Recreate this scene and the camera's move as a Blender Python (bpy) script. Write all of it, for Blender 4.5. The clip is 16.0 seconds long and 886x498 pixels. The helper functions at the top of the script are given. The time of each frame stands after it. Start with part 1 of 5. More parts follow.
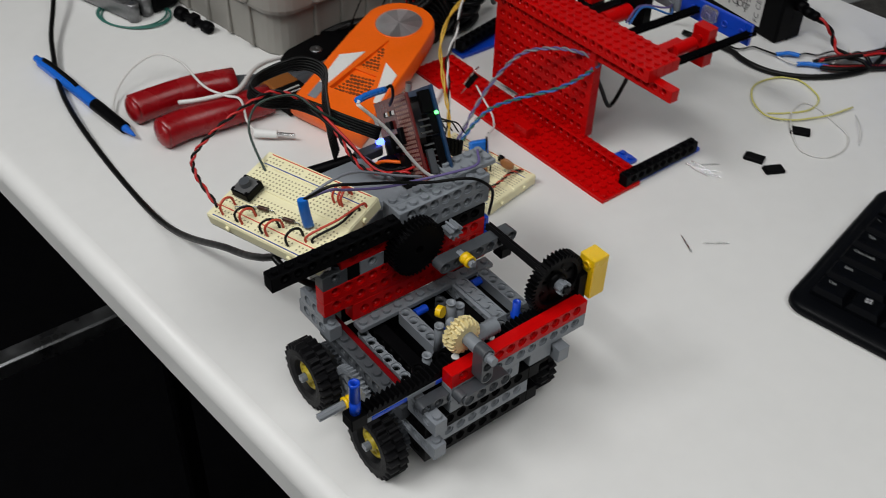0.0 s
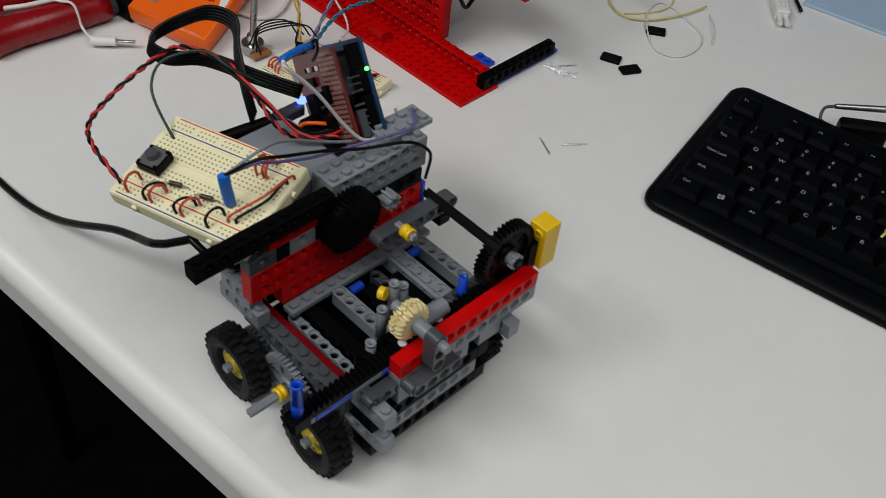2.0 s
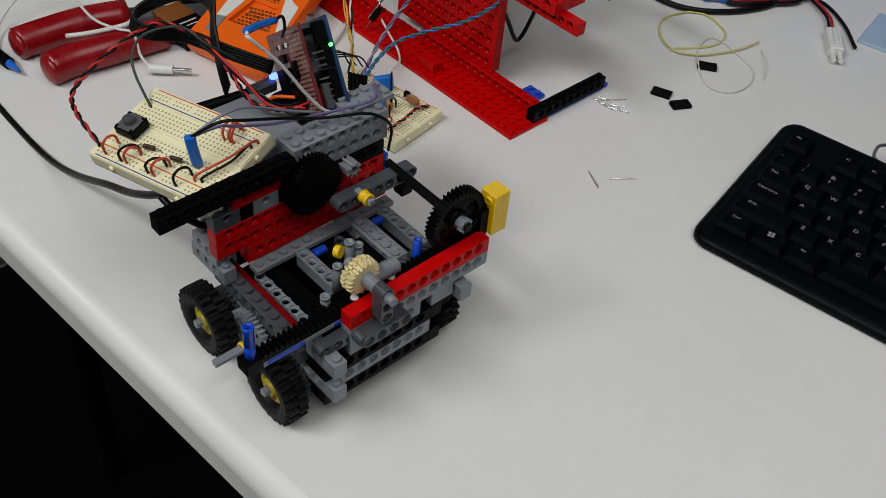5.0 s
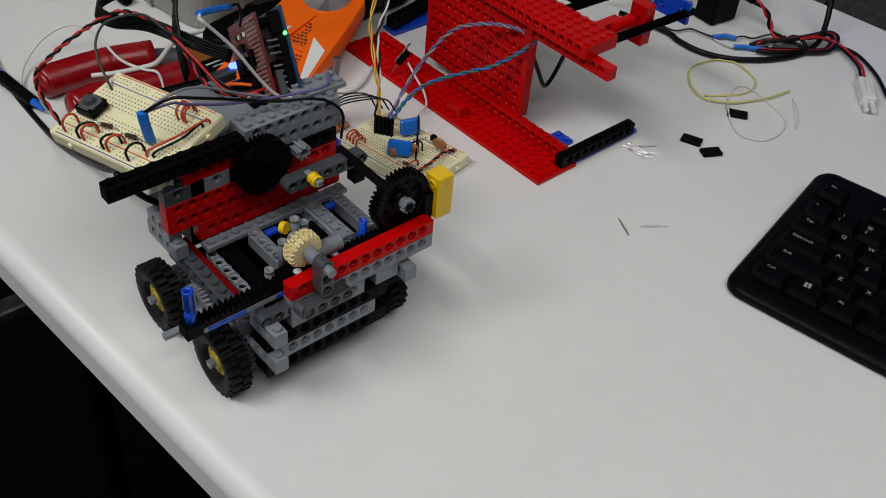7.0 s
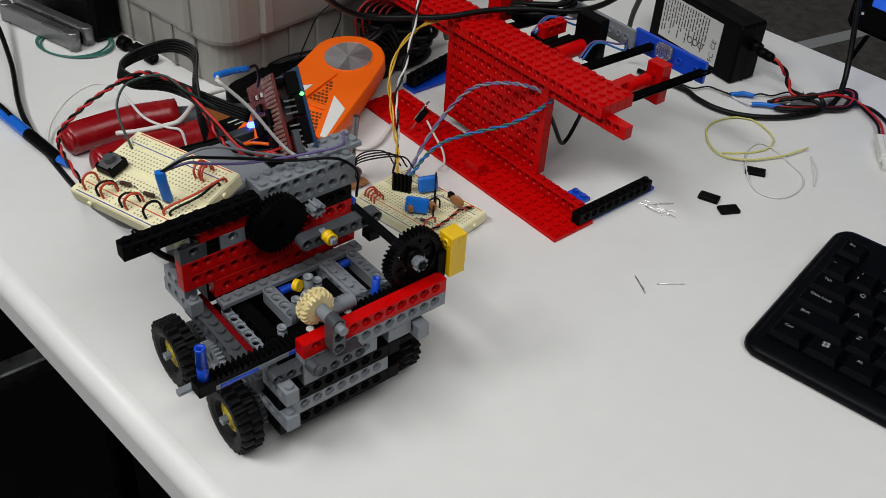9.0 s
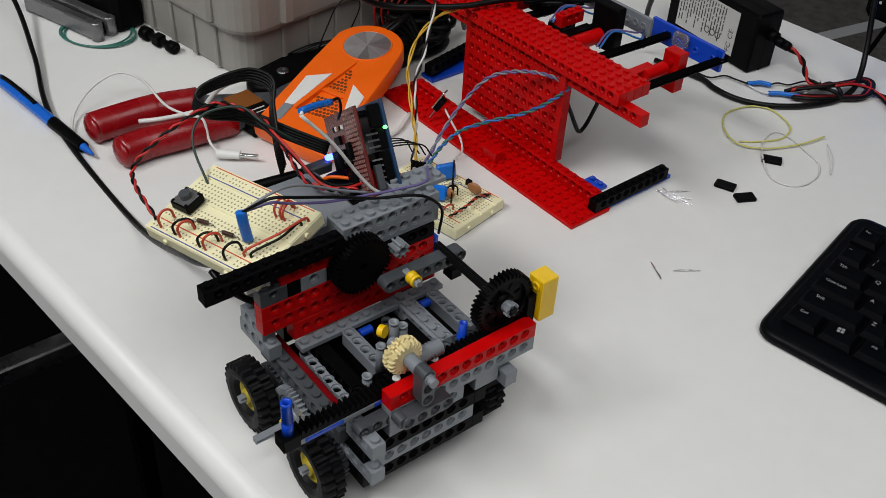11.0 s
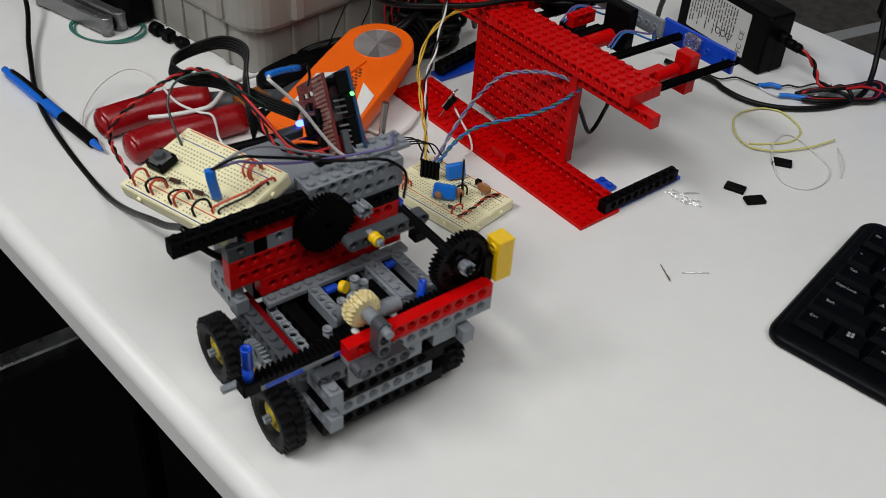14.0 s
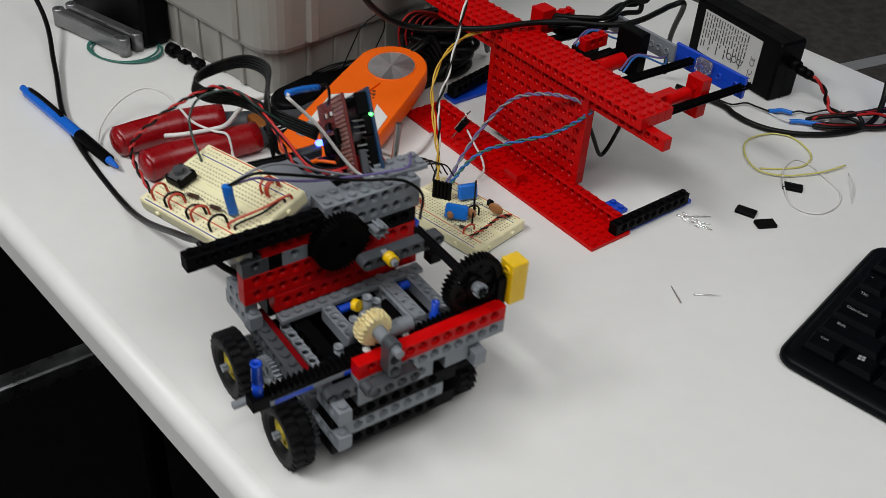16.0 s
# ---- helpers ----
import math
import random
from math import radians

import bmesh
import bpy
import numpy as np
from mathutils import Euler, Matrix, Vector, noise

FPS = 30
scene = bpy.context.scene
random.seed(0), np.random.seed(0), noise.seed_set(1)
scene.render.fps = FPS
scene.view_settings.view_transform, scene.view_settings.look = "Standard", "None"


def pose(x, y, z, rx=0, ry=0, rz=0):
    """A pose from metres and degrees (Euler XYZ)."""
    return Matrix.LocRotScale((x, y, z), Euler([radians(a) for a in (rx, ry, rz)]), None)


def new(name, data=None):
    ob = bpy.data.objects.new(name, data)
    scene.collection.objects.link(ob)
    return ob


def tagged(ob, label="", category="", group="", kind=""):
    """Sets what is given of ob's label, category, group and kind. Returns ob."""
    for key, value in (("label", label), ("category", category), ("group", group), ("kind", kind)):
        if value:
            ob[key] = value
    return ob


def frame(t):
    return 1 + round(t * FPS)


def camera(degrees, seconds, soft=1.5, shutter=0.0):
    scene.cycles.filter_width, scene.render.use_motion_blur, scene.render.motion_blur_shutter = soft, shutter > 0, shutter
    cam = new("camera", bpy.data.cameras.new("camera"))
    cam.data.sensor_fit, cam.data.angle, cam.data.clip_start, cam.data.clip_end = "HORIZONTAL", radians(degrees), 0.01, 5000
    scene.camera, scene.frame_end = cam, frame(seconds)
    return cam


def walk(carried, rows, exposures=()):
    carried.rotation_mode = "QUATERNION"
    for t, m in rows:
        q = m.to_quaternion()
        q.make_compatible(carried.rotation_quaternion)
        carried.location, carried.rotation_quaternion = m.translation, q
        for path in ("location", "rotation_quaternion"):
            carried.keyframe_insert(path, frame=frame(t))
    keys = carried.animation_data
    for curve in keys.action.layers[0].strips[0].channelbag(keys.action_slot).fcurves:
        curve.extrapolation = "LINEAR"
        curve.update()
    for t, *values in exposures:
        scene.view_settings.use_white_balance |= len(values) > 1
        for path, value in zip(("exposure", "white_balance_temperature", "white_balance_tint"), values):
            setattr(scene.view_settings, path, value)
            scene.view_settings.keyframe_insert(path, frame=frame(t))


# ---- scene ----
# World: metres, desk top at z = 0. Small things are written in millimetres.
MM = 0.001
cam = camera(46.93, 16.0, soft=0.85, shutter=0.5)
# seconds, eye, yaw, pitch, roll in degrees
CAMERA = [
    (0.0, -0.2241, -0.3407, 0.4644, -39.11, -40.66, 2.18),
    (0.5, -0.2197, -0.3449, 0.4641, -41.66, -42.10, 2.48),
    (1.0, -0.2151, -0.3475, 0.4573, -44.39, -43.56, 3.92),
    (1.5, -0.2080, -0.3373, 0.4517, -47.55, -44.87, 5.95),
    (2.0, -0.2085, -0.3428, 0.4490, -49.02, -44.76, 6.93),
    (2.5, -0.2067, -0.3452, 0.4505, -48.89, -45.02, 6.49),
    (3.0, -0.2050, -0.3434, 0.4503, -48.92, -45.52, 6.83),
    (3.5, -0.2078, -0.3440, 0.4514, -48.85, -45.49, 6.89),
    (4.0, -0.2073, -0.3404, 0.4549, -47.32, -45.24, 6.21),
    (4.5, -0.2106, -0.3414, 0.4547, -46.18, -44.30, 5.85),
    (7.0, -0.2096, -0.3281, 0.4400, -44.04, -40.88, 5.56),
    (7.5, -0.2140, -0.3334, 0.4458, -43.89, -39.26, 5.65),
    (8.0, -0.2074, -0.3333, 0.4443, -43.14, -38.25, 5.00),
    (8.5, -0.2051, -0.3316, 0.4439, -42.94, -38.15, 4.76),
    (9.0, -0.2049, -0.3317, 0.4455, -41.86, -38.16, 4.42),
    (11.5, -0.2126, -0.3394, 0.4470, -40.73, -38.66, 3.85),
    (12.0, -0.2119, -0.3383, 0.4468, -40.80, -38.73, 3.89),
    (12.5, -0.2112, -0.3372, 0.4465, -40.89, -38.77, 4.31),
    (13.0, -0.2107, -0.3317, 0.4464, -41.11, -39.07, 4.67),
    (13.5, -0.2113, -0.3341, 0.4499, -41.02, -39.19, 4.33),
    (14.0, -0.2135, -0.3345, 0.4483, -40.47, -38.84, 4.30),
    (14.5, -0.2131, -0.3348, 0.4478, -39.64, -38.17, 3.78),
    (15.0, -0.2105, -0.3329, 0.4465, -39.31, -37.86, 3.70),
    (15.5, -0.2179, -0.3374, 0.4468, -39.55, -37.45, 4.22),
    (16.0, -0.2191, -0.3386, 0.4455, -39.71, -37.29, 4.45),
]


def eye_pose(x, y, z, yaw, pitch, roll):
    return pose(x, y, z) @ pose(0, 0, 0, 0, 0, yaw) @ pose(0, 0, 0, 90 + pitch) @ pose(0, 0, 0, 0, 0, roll)


STOPS = [(0.0, -0.66), (0.9, -0.82), (1.5, -0.84), (3.5, -0.86), (4.5, -0.84), (7.4, -0.84), (8.3, -0.66), (9.0, -0.55), (12.5, -0.6), (14.5, -0.55), (16.0, -0.55)]
walk(cam, [(r[0], eye_pose(*r[1:])) for r in CAMERA], exposures=STOPS)

# The robot's way over the desk: seconds, x, y in millimetres, turn in degrees
ROBOT = [
    (0.0, 5.8, -67.8, 0.05), (0.5, 6.3, -79.3, 0.15), (1.0, 5.4, -78.6, 0.1), (1.5, 5.8, -93.7, -0.2), (2.0, 8.5, -135.5, 0.0),
    (2.5, 9.4, -150.5, 0.0), (3.0, 9.9, -150.3, 0.0), (3.5, 8.9, -137.9, 0.4), (4.0, 7.1, -101.0, 0.4), (4.5, 5.2, -72.8, 0.4),
    (4.8, 4.8, -69.7, 0.4), (5.6, 3.4, -48.5, 0.3), (6.3, 1.3, -8.0, 0.1), (6.8, 0.8, -0.6, 0.1),
    (7.0, 0.8, -0.5, 0.1), (8.0, 0.7, -0.6, 0.2), (9.0, 0.0, 0.1, 0.0), (9.4, 0.0, -2.0, 0.0), (10.4, -0.2, -45.5, -0.4),
    (11.0, -0.5, -60.3, -0.7), (11.5, -0.7, -60.3, -0.8), (12.5, -0.4, -60.7, -0.4), (13.0, -0.4, -60.8, -0.5), (13.3, 0.0, -60.2, -0.5), (13.5, 0.2, -55.9, -0.5),
    (14.0, -2.2, -17.0, -1.1), (14.5, -3.3, 17.2, -1.3), (15.0, -3.8, 18.5, -1.8), (15.5, -4.3, 17.1, -2.1), (16.0, -4.3, -18.6, -2.5),
]
# The chassis rides a little above its wheels' own ground line
RIDE = (-2.8, -4.5, 5.0)
# The pusher's strokes: seconds, share of the full 56 mm
STROKE = 56.0
PUSH = [
    (0.0, 0.0), (0.1, 0.03), (0.2, 0.25), (0.3, 0.62), (0.4, 0.96), (0.45, 1.0), (0.52, 1.0), (0.6, 0.85), (0.7, 0.06), (0.75, 0.0),
    (2.15, 0.0), (2.2, 0.03), (2.3, 0.34), (2.4, 0.78), (2.5, 1.0), (2.58, 1.0), (2.7, 0.55), (2.8, 0.0),
    (4.28, 0.0), (4.4, 0.32), (4.5, 0.75), (4.6, 1.0), (4.72, 1.0), (4.8, 0.7), (4.92, 0.0),
    (6.3, 0.0), (6.4, 0.2), (6.5, 0.6), (6.6, 0.96), (6.65, 1.0), (6.7, 1.0), (6.8, 0.55), (6.9, 0.0),
    (7.3, 0.0), (7.4, 0.2), (7.5, 0.6), (7.6, 0.95), (7.65, 1.0), (7.72, 1.0), (7.8, 0.86), (7.9, 0.02), (7.95, 0.0),
    (8.3, 0.0), (8.4, 0.12), (8.5, 0.48), (8.6, 0.88), (8.67, 1.0), (8.8, 1.0), (8.9, 0.5), (9.0, 0.0),
    (10.1, 0.0), (10.2, 0.2), (10.3, 0.6), (10.4, 0.95), (10.45, 1.0), (10.53, 1.0), (10.6, 0.85), (10.72, 0.0),
    (11.22, 0.0), (11.3, 0.15), (11.4, 0.52), (11.5, 0.9), (11.57, 1.0), (11.68, 1.0), (11.8, 0.5), (11.9, 0.0),
    (12.32, 0.0), (12.4, 0.3), (12.5, 0.72), (12.6, 1.0), (12.7, 1.0), (12.8, 0.68), (12.9, 0.02), (12.95, 0.0),
    (14.33, 0.0), (14.4, 0.15), (14.5, 0.5), (14.6, 0.88), (14.68, 1.0), (14.8, 1.0), (14.9, 0.52), (15.0, 0.02), (15.05, 0.0), (16.0, 0.0),
]


def at_time(rows, t):
    """The row's values at t, straight between rows."""
    for a, b in zip(rows, rows[1:]):
        if t <= b[0]:
            k = (t - a[0]) / (b[0] - a[0])
            return [p + (q - p) * k for p, q in zip(a[1:], b[1:])]
    return list(rows[-1][1:])

# ---- light ----
world = bpy.data.worlds.new("room_light")
scene.world = world
world.use_nodes = True
world.node_tree.nodes["Background"].inputs[0].default_value = (0.74, 0.77, 0.82, 1)
world.node_tree.nodes["Background"].inputs[1].default_value = 0.12


def ceiling_lamp(x, y, sx, sy, watts):
    data = bpy.data.lights.new("ceiling_lamp", "AREA")
    data.shape, data.size, data.size_y, data.energy, data.color = "RECTANGLE", sx, sy, watts, (0.985, 0.985, 0.98)
    ob = new("ceiling_lamp", data)
    ob.matrix_world = pose(x, y, 1.955)
    return tagged(ob, "recessed fluorescent ceiling lamp", "ceiling lamp", kind="structure")


ceiling_lamp(-1.4, 0.3, 0.5, 1.2, 61)
ceiling_lamp(-0.25, -0.9, 1.8, 1.2, 36)
ceiling_lamp(2.4, 1.6, 1.2, 0.6, 6)


# ---- materials ----
def material(name, colour, rough=0.4, metal=0.0, grain=0.0, scale=400.0, vary=0.06, bump=0.0, bscale=900.0, emit=0.0, coat=0.0, per=0.0, spec=0.5):
    m = bpy.data.materials.new(name)
    m.use_nodes = True
    nt = m.node_tree
    b = nt.nodes["Principled BSDF"]
    b.inputs["Roughness"].default_value, b.inputs["Metallic"].default_value = rough, metal
    b.inputs["Coat Weight"].default_value = coat
    b.inputs["Specular IOR Level"].default_value = spec
    tc = nt.nodes.new("ShaderNodeTexCoord")
    big = nt.nodes.new("ShaderNodeTexNoise")
    big.inputs["Scale"].default_value, big.inputs["Detail"].default_value = scale * 0.12, 4
    nt.links.new(tc.outputs["Object"], big.inputs["Vector"])
    fine = nt.nodes.new("ShaderNodeTexNoise")
    fine.inputs["Scale"].default_value, fine.inputs["Detail"].default_value = scale, 3
    nt.links.new(tc.outputs["Object"], fine.inputs["Vector"])
    mix = nt.nodes.new("ShaderNodeMath")
    mix.operation = "ADD"
    nt.links.new(big.outputs["Fac"], mix.inputs[0])
    nt.links.new(fine.outputs["Fac"], mix.inputs[1])
    ramp = nt.nodes.new("ShaderNodeMapRange")
    ramp.inputs["From Min"].default_value, ramp.inputs["From Max"].default_value = 0.6, 1.4
    ramp.inputs["To Min"].default_value, ramp.inputs["To Max"].default_value = 1 - vary, 1 + vary
    nt.links.new(mix.outputs[0], ramp.inputs["Value"])
    hsv = nt.nodes.new("ShaderNodeHueSaturation")
    hsv.inputs["Color"].default_value = (*colour, 1)
    last = ramp.outputs[0]
    if per:
        info = nt.nodes.new("ShaderNodeObjectInfo")
        r2 = nt.nodes.new("ShaderNodeMapRange")
        r2.inputs["To Min"].default_value, r2.inputs["To Max"].default_value = 1 - per, 1 + per
        nt.links.new(info.outputs["Random"], r2.inputs["Value"])
        mul = nt.nodes.new("ShaderNodeMath")
        mul.operation = "MULTIPLY"
        nt.links.new(last, mul.inputs[0])
        nt.links.new(r2.outputs[0], mul.inputs[1])
        last = mul.outputs[0]
    nt.links.new(last, hsv.inputs["Value"])
    nt.links.new(hsv.outputs[0], b.inputs["Base Color"])
    rr = nt.nodes.new("ShaderNodeMapRange")
    rr.inputs["From Min"].default_value, rr.inputs["From Max"].default_value = 0.3, 0.7
    rr.inputs["To Min"].default_value, rr.inputs["To Max"].default_value = max(0.02, rough - 0.08), min(1, rough + 0.1)
    nt.links.new(big.outputs["Fac"], rr.inputs["Value"])
    nt.links.new(rr.outputs[0], b.inputs["Roughness"])
    if bump:
        bn = nt.nodes.new("ShaderNodeTexNoise")
        bn.inputs["Scale"].default_value, bn.inputs["Detail"].default_value = bscale, 4
        nt.links.new(tc.outputs["Object"], bn.inputs["Vector"])
        bp = nt.nodes.new("ShaderNodeBump")
        bp.inputs["Strength"].default_value, bp.inputs["Distance"].default_value = bump, 0.0004
        nt.links.new(bn.outputs["Fac"], bp.inputs["Height"])
        nt.links.new(bp.outputs[0], b.inputs["Normal"])
    if emit:
        b.inputs["Emission Color"].default_value = (*colour, 1)
        b.inputs["Emission Strength"].default_value = emit
    return m


RED = material("red_plastic", (0.49, 0.0012, 0.0018), 0.36, vary=0.08, bump=0.05, per=0.05, spec=0.14)
# the red plastic again, darkened by the shade between the deck rails
SHADERED = material("shaded_red_plastic", (0.15, 0.002, 0.004), 0.4, vary=0.08, bump=0.05, spec=0.14)
LGREY = material("light_grey_plastic", (0.195, 0.213, 0.235), 0.36, vary=0.07, bump=0.06, per=0.08)
DGREY = material("dark_grey_plastic", (0.05, 0.055, 0.062), 0.4, vary=0.08, bump=0.06, per=0.06)
BLACK = material("black_plastic", (0.002, 0.002, 0.0024), 0.42, vary=0.15, bump=0.05, spec=0.06)
RUBBER = material("tyre_rubber", (0.006, 0.006, 0.007), 0.55, vary=0.25, bump=0.25, bscale=1500, spec=0.15)
BLUE = material("blue_plastic", (0.004, 0.055, 0.5), 0.32, vary=0.08)
YELLOW = material("yellow_plastic", (0.80, 0.50, 0.004), 0.3, vary=0.05, bump=0.04)
TAN = material("tan_plastic", (0.73, 0.62, 0.32), 0.4, vary=0.06)
DESK = material("desk_laminate", (0.72, 0.72, 0.705), 0.42, scale=60, vary=0.025, bump=0.05, bscale=2500)
CARPET = material("dark_carpet", (0.105, 0.1, 0.094), 0.95, scale=300, vary=0.5, bump=1.0, bscale=700, spec=0.05)
# near black: holds the floor's shade by the desk; also colours the joint strip
FLOORDARK = material("near_black_floor", (0.0025, 0.0025, 0.003), 0.9, scale=200, vary=0.4, bump=0.6, spec=0.03)
PENBLUE = material("pen_blue_plastic", (0.01, 0.12, 0.55), 0.2, vary=0.08)
HUB = material("yellow_hub_plastic", (0.42, 0.33, 0.02), 0.4, vary=0.08)
GOLD = material("sticker_yellow", (0.6, 0.52, 0.1), 0.5, vary=0.05)
# brightness differs by sector, to imitate the conical highlights of turned steel
DISC = material("steel_painted_sheen", (0.5, 0.5, 0.51), 0.42, metal=0.85, vary=0.08, per=0.45)
WALL = material("painted_wall", (0.42, 0.43, 0.44), 0.8, scale=20, vary=0.04, bump=0.1)
CEIL = material("ceiling_tile", (0.7, 0.7, 0.68), 0.9, scale=30, vary=0.04)
STEEL = material("brushed_steel", (0.36, 0.37, 0.38), 0.3, metal=1.0, vary=0.1)
CHROME = material("bright_steel", (0.7, 0.7, 0.7), 0.18, metal=1.0, vary=0.05)
CREAM = material("cream_plastic", (0.82, 0.77, 0.5), 0.45, vary=0.03)
CREAMD = material("contact_hole", (0.30, 0.26, 0.15), 0.8, vary=0.1)
BACKING = material("board_backing", (0.35, 0.35, 0.34), 0.6, vary=0.05)
ORANGE = material("orange_plastic", (0.86, 0.125, 0.001), 0.42, vary=0.05, bump=0.08)
# the orange darkened, for the shade inside the vent holes
ORSHADE = material("orange_hole_shade", (0.16, 0.035, 0.004), 0.6, vary=0.1)
WHITE = material("white_plastic", (0.72, 0.72, 0.7), 0.4, vary=0.04)
PAPER = material("label_paper", (0.5, 0.5, 0.49), 0.6, vary=0.06)
INK = material("label_ink", (0.04, 0.04, 0.04), 0.6)
LEGEND = material("key_legend", (0.3, 0.3, 0.31), 0.6)
KEYCAP = material("keycap_plastic", (0.0014, 0.0018, 0.0027), 0.45, vary=0.15, bump=0.25, bscale=2500, per=0.12, spec=0.05)
KBODY = material("keyboard_body", (0.0016, 0.002, 0.003), 0.4, vary=0.1, bump=0.2, bscale=2500, spec=0.08)
HANDLE = material("red_dipped_vinyl", (0.24, 0.002, 0.005), 0.25, vary=0.12, bump=0.1, bscale=150)
GREYBIN = material("grey_bin_plastic", (0.275, 0.265, 0.24), 0.55, scale=60, vary=0.06, bump=0.25, bscale=500)
PCBR = material("red_circuit_board", (0.13, 0.022, 0.02), 0.22, vary=0.15)
PCBB = material("blue_circuit_board", (0.008, 0.035, 0.09), 0.35, vary=0.15)
COPPER = material("copper_pads", (0.5, 0.29, 0.24), 0.35, metal=0.6, vary=0.1)
WIREK = material("black_wire", (0.003, 0.003, 0.003), 0.38, vary=0.1, spec=0.2)
WIRER = material("red_wire", (0.45, 0.012, 0.012), 0.38, vary=0.08)
WIREW = material("white_wire", (0.66, 0.65, 0.63), 0.4, vary=0.05)
WIREY = material("yellow_wire", (0.6, 0.36, 0.035), 0.4, vary=0.05)
WIREYG = material("pale_yellow_wire", (0.62, 0.58, 0.16), 0.4, vary=0.05)
WIREG = material("green_wire", (0.03, 0.14, 0.11), 0.4, vary=0.05)
WIREDG = material("dark_green_wire", (0.008, 0.03, 0.022), 0.4, vary=0.08)
TOOL = material("worn_dull_steel", (0.26, 0.26, 0.265), 0.36, metal=0.85, scale=300, vary=0.15, bump=0.08)
WIREB = material("blue_wire", (0.02, 0.13, 0.42), 0.4, vary=0.05)
WIREV = material("violet_wire", (0.13, 0.10, 0.26), 0.4, vary=0.05)
WIREGY = material("grey_wire", (0.2, 0.21, 0.24), 0.4, vary=0.05)
WIREO = material("orange_red_wire", (0.5, 0.05, 0.022), 0.4, vary=0.05)
BROWN = material("brown_ceramic", (0.32, 0.13, 0.045), 0.4, vary=0.1)
DBROWN = material("dark_brown_diode", (0.05, 0.022, 0.015), 0.3, vary=0.1)
SKYBLUE = material("blue_capacitor", (0.008, 0.15, 0.6), 0.3, vary=0.06)
LINER = material("red_line_print", (0.55, 0.07, 0.04), 0.6)
LINEB = material("blue_line_print", (0.05, 0.08, 0.25), 0.6)
GLOWB = material("blue_light_diode", (0.05, 0.09, 1.0), 0.3, emit=14.0)
GLOWW = material("blue_lit_window", (0.02, 0.12, 0.75), 0.3, scale=60, vary=0.5, emit=0.5)
GLOWG = material("green_light_diode", (0.1, 1.0, 0.15), 0.3, emit=6.0)
AMBER = material("amber_battery", (0.33, 0.11, 0.02), 0.3, metal=0.5, vary=0.1)
PALEBLUE = material("pale_blue_panel", (0.36, 0.48, 0.62), 0.5, vary=0.04)
clear = bpy.data.materials.new("clear_plastic")
clear.use_nodes = True
cb = clear.node_tree.nodes["Principled BSDF"]
cb.inputs["Transmission Weight"].default_value, cb.inputs["Roughness"].default_value, cb.inputs["IOR"].default_value = 0.9, 0.15, 1.3
cb.inputs["Base Color"].default_value = (0.75, 0.7, 0.72, 1)


# ---- shapes, in millimetres ----
def part(name, bm, mat, parent=None, label="", m=None):
    me = bpy.data.meshes.new(name)
    bmesh.ops.scale(bm, vec=(MM, MM, MM), verts=bm.verts)
    bm.to_mesh(me)
    bm.free()
    me.materials.append(mat)
    ob = new(name, me)
    if parent:
        ob.parent = parent
    if m is not None:
        ob.matrix_basis = m
    if label:
        ob["label"] = label
    return ob


def mm(x, y, z, rx=0, ry=0, rz=0):
    return pose(x * MM, y * MM, z * MM, rx, ry, rz)


def holder(name, m, label, category, group="", kind="", parent=None):
    ob = new(name)
    ob.empty_display_size = 0.01
    ob.matrix_basis = m
    if parent:
        ob.parent = parent
        if label:
            ob["label"] = label
        return ob
    return tagged(ob, label, category, group, kind)


def quad(bm, vs, smooth=False):
    try:
        f = bm.faces.new(vs)
        f.smooth = smooth
    except ValueError:
        pass


def box(bm, x0, x1, y0, y1, z0, z1, b=0.35):
    """A box with chamfered edges."""
    b = min(b, (x1 - x0) * 0.4, (y1 - y0) * 0.4, (z1 - z0) * 0.4)
    lo, hi, v = (x0, y0, z0), (x1, y1, z1), {}
    for sx in (0, 1):
        for sy in (0, 1):
            for sz in (0, 1):
                s = (sx, sy, sz)
                for a in range(3):
                    p = [(hi if s[k] else lo)[k] + (0 if k == a else (-b if s[k] else b)) for k in range(3)]
                    v[s, a] = bm.verts.new(p)
    for a in range(3):
        u, w = (a + 1) % 3, (a + 2) % 3
        for side in (0, 1):
            c = []
            for p, q in ((0, 0), (1, 0), (1, 1), (0, 1)):
                s = [0, 0, 0]
                s[a], s[u], s[w] = side, p, q
                c.append(v[tuple(s), a])
            quad(bm, c if side else c[::-1])
        for p in (0, 1):
            for q in (0, 1):
                s0, s1 = [0, 0, 0], [0, 0, 0]
                s0[u] = s1[u] = p
                s0[w] = s1[w] = q
                s1[a] = 1
                c = [v[tuple(s0), u], v[tuple(s1), u], v[tuple(s1), w], v[tuple(s0), w]]
                quad(bm, c if p != q else c[::-1])
    for sx in (0, 1):
        for sy in (0, 1):
            for sz in (0, 1):
                c = [v[(sx, sy, sz), a] for a in range(3)]
                quad(bm, c if (sx + sy + sz) % 2 else c[::-1])
    return bm


def frames_along(d):
    d = Vector(d).normalized()
    u = d.orthogonal().normalized()
    return u, d.cross(u)


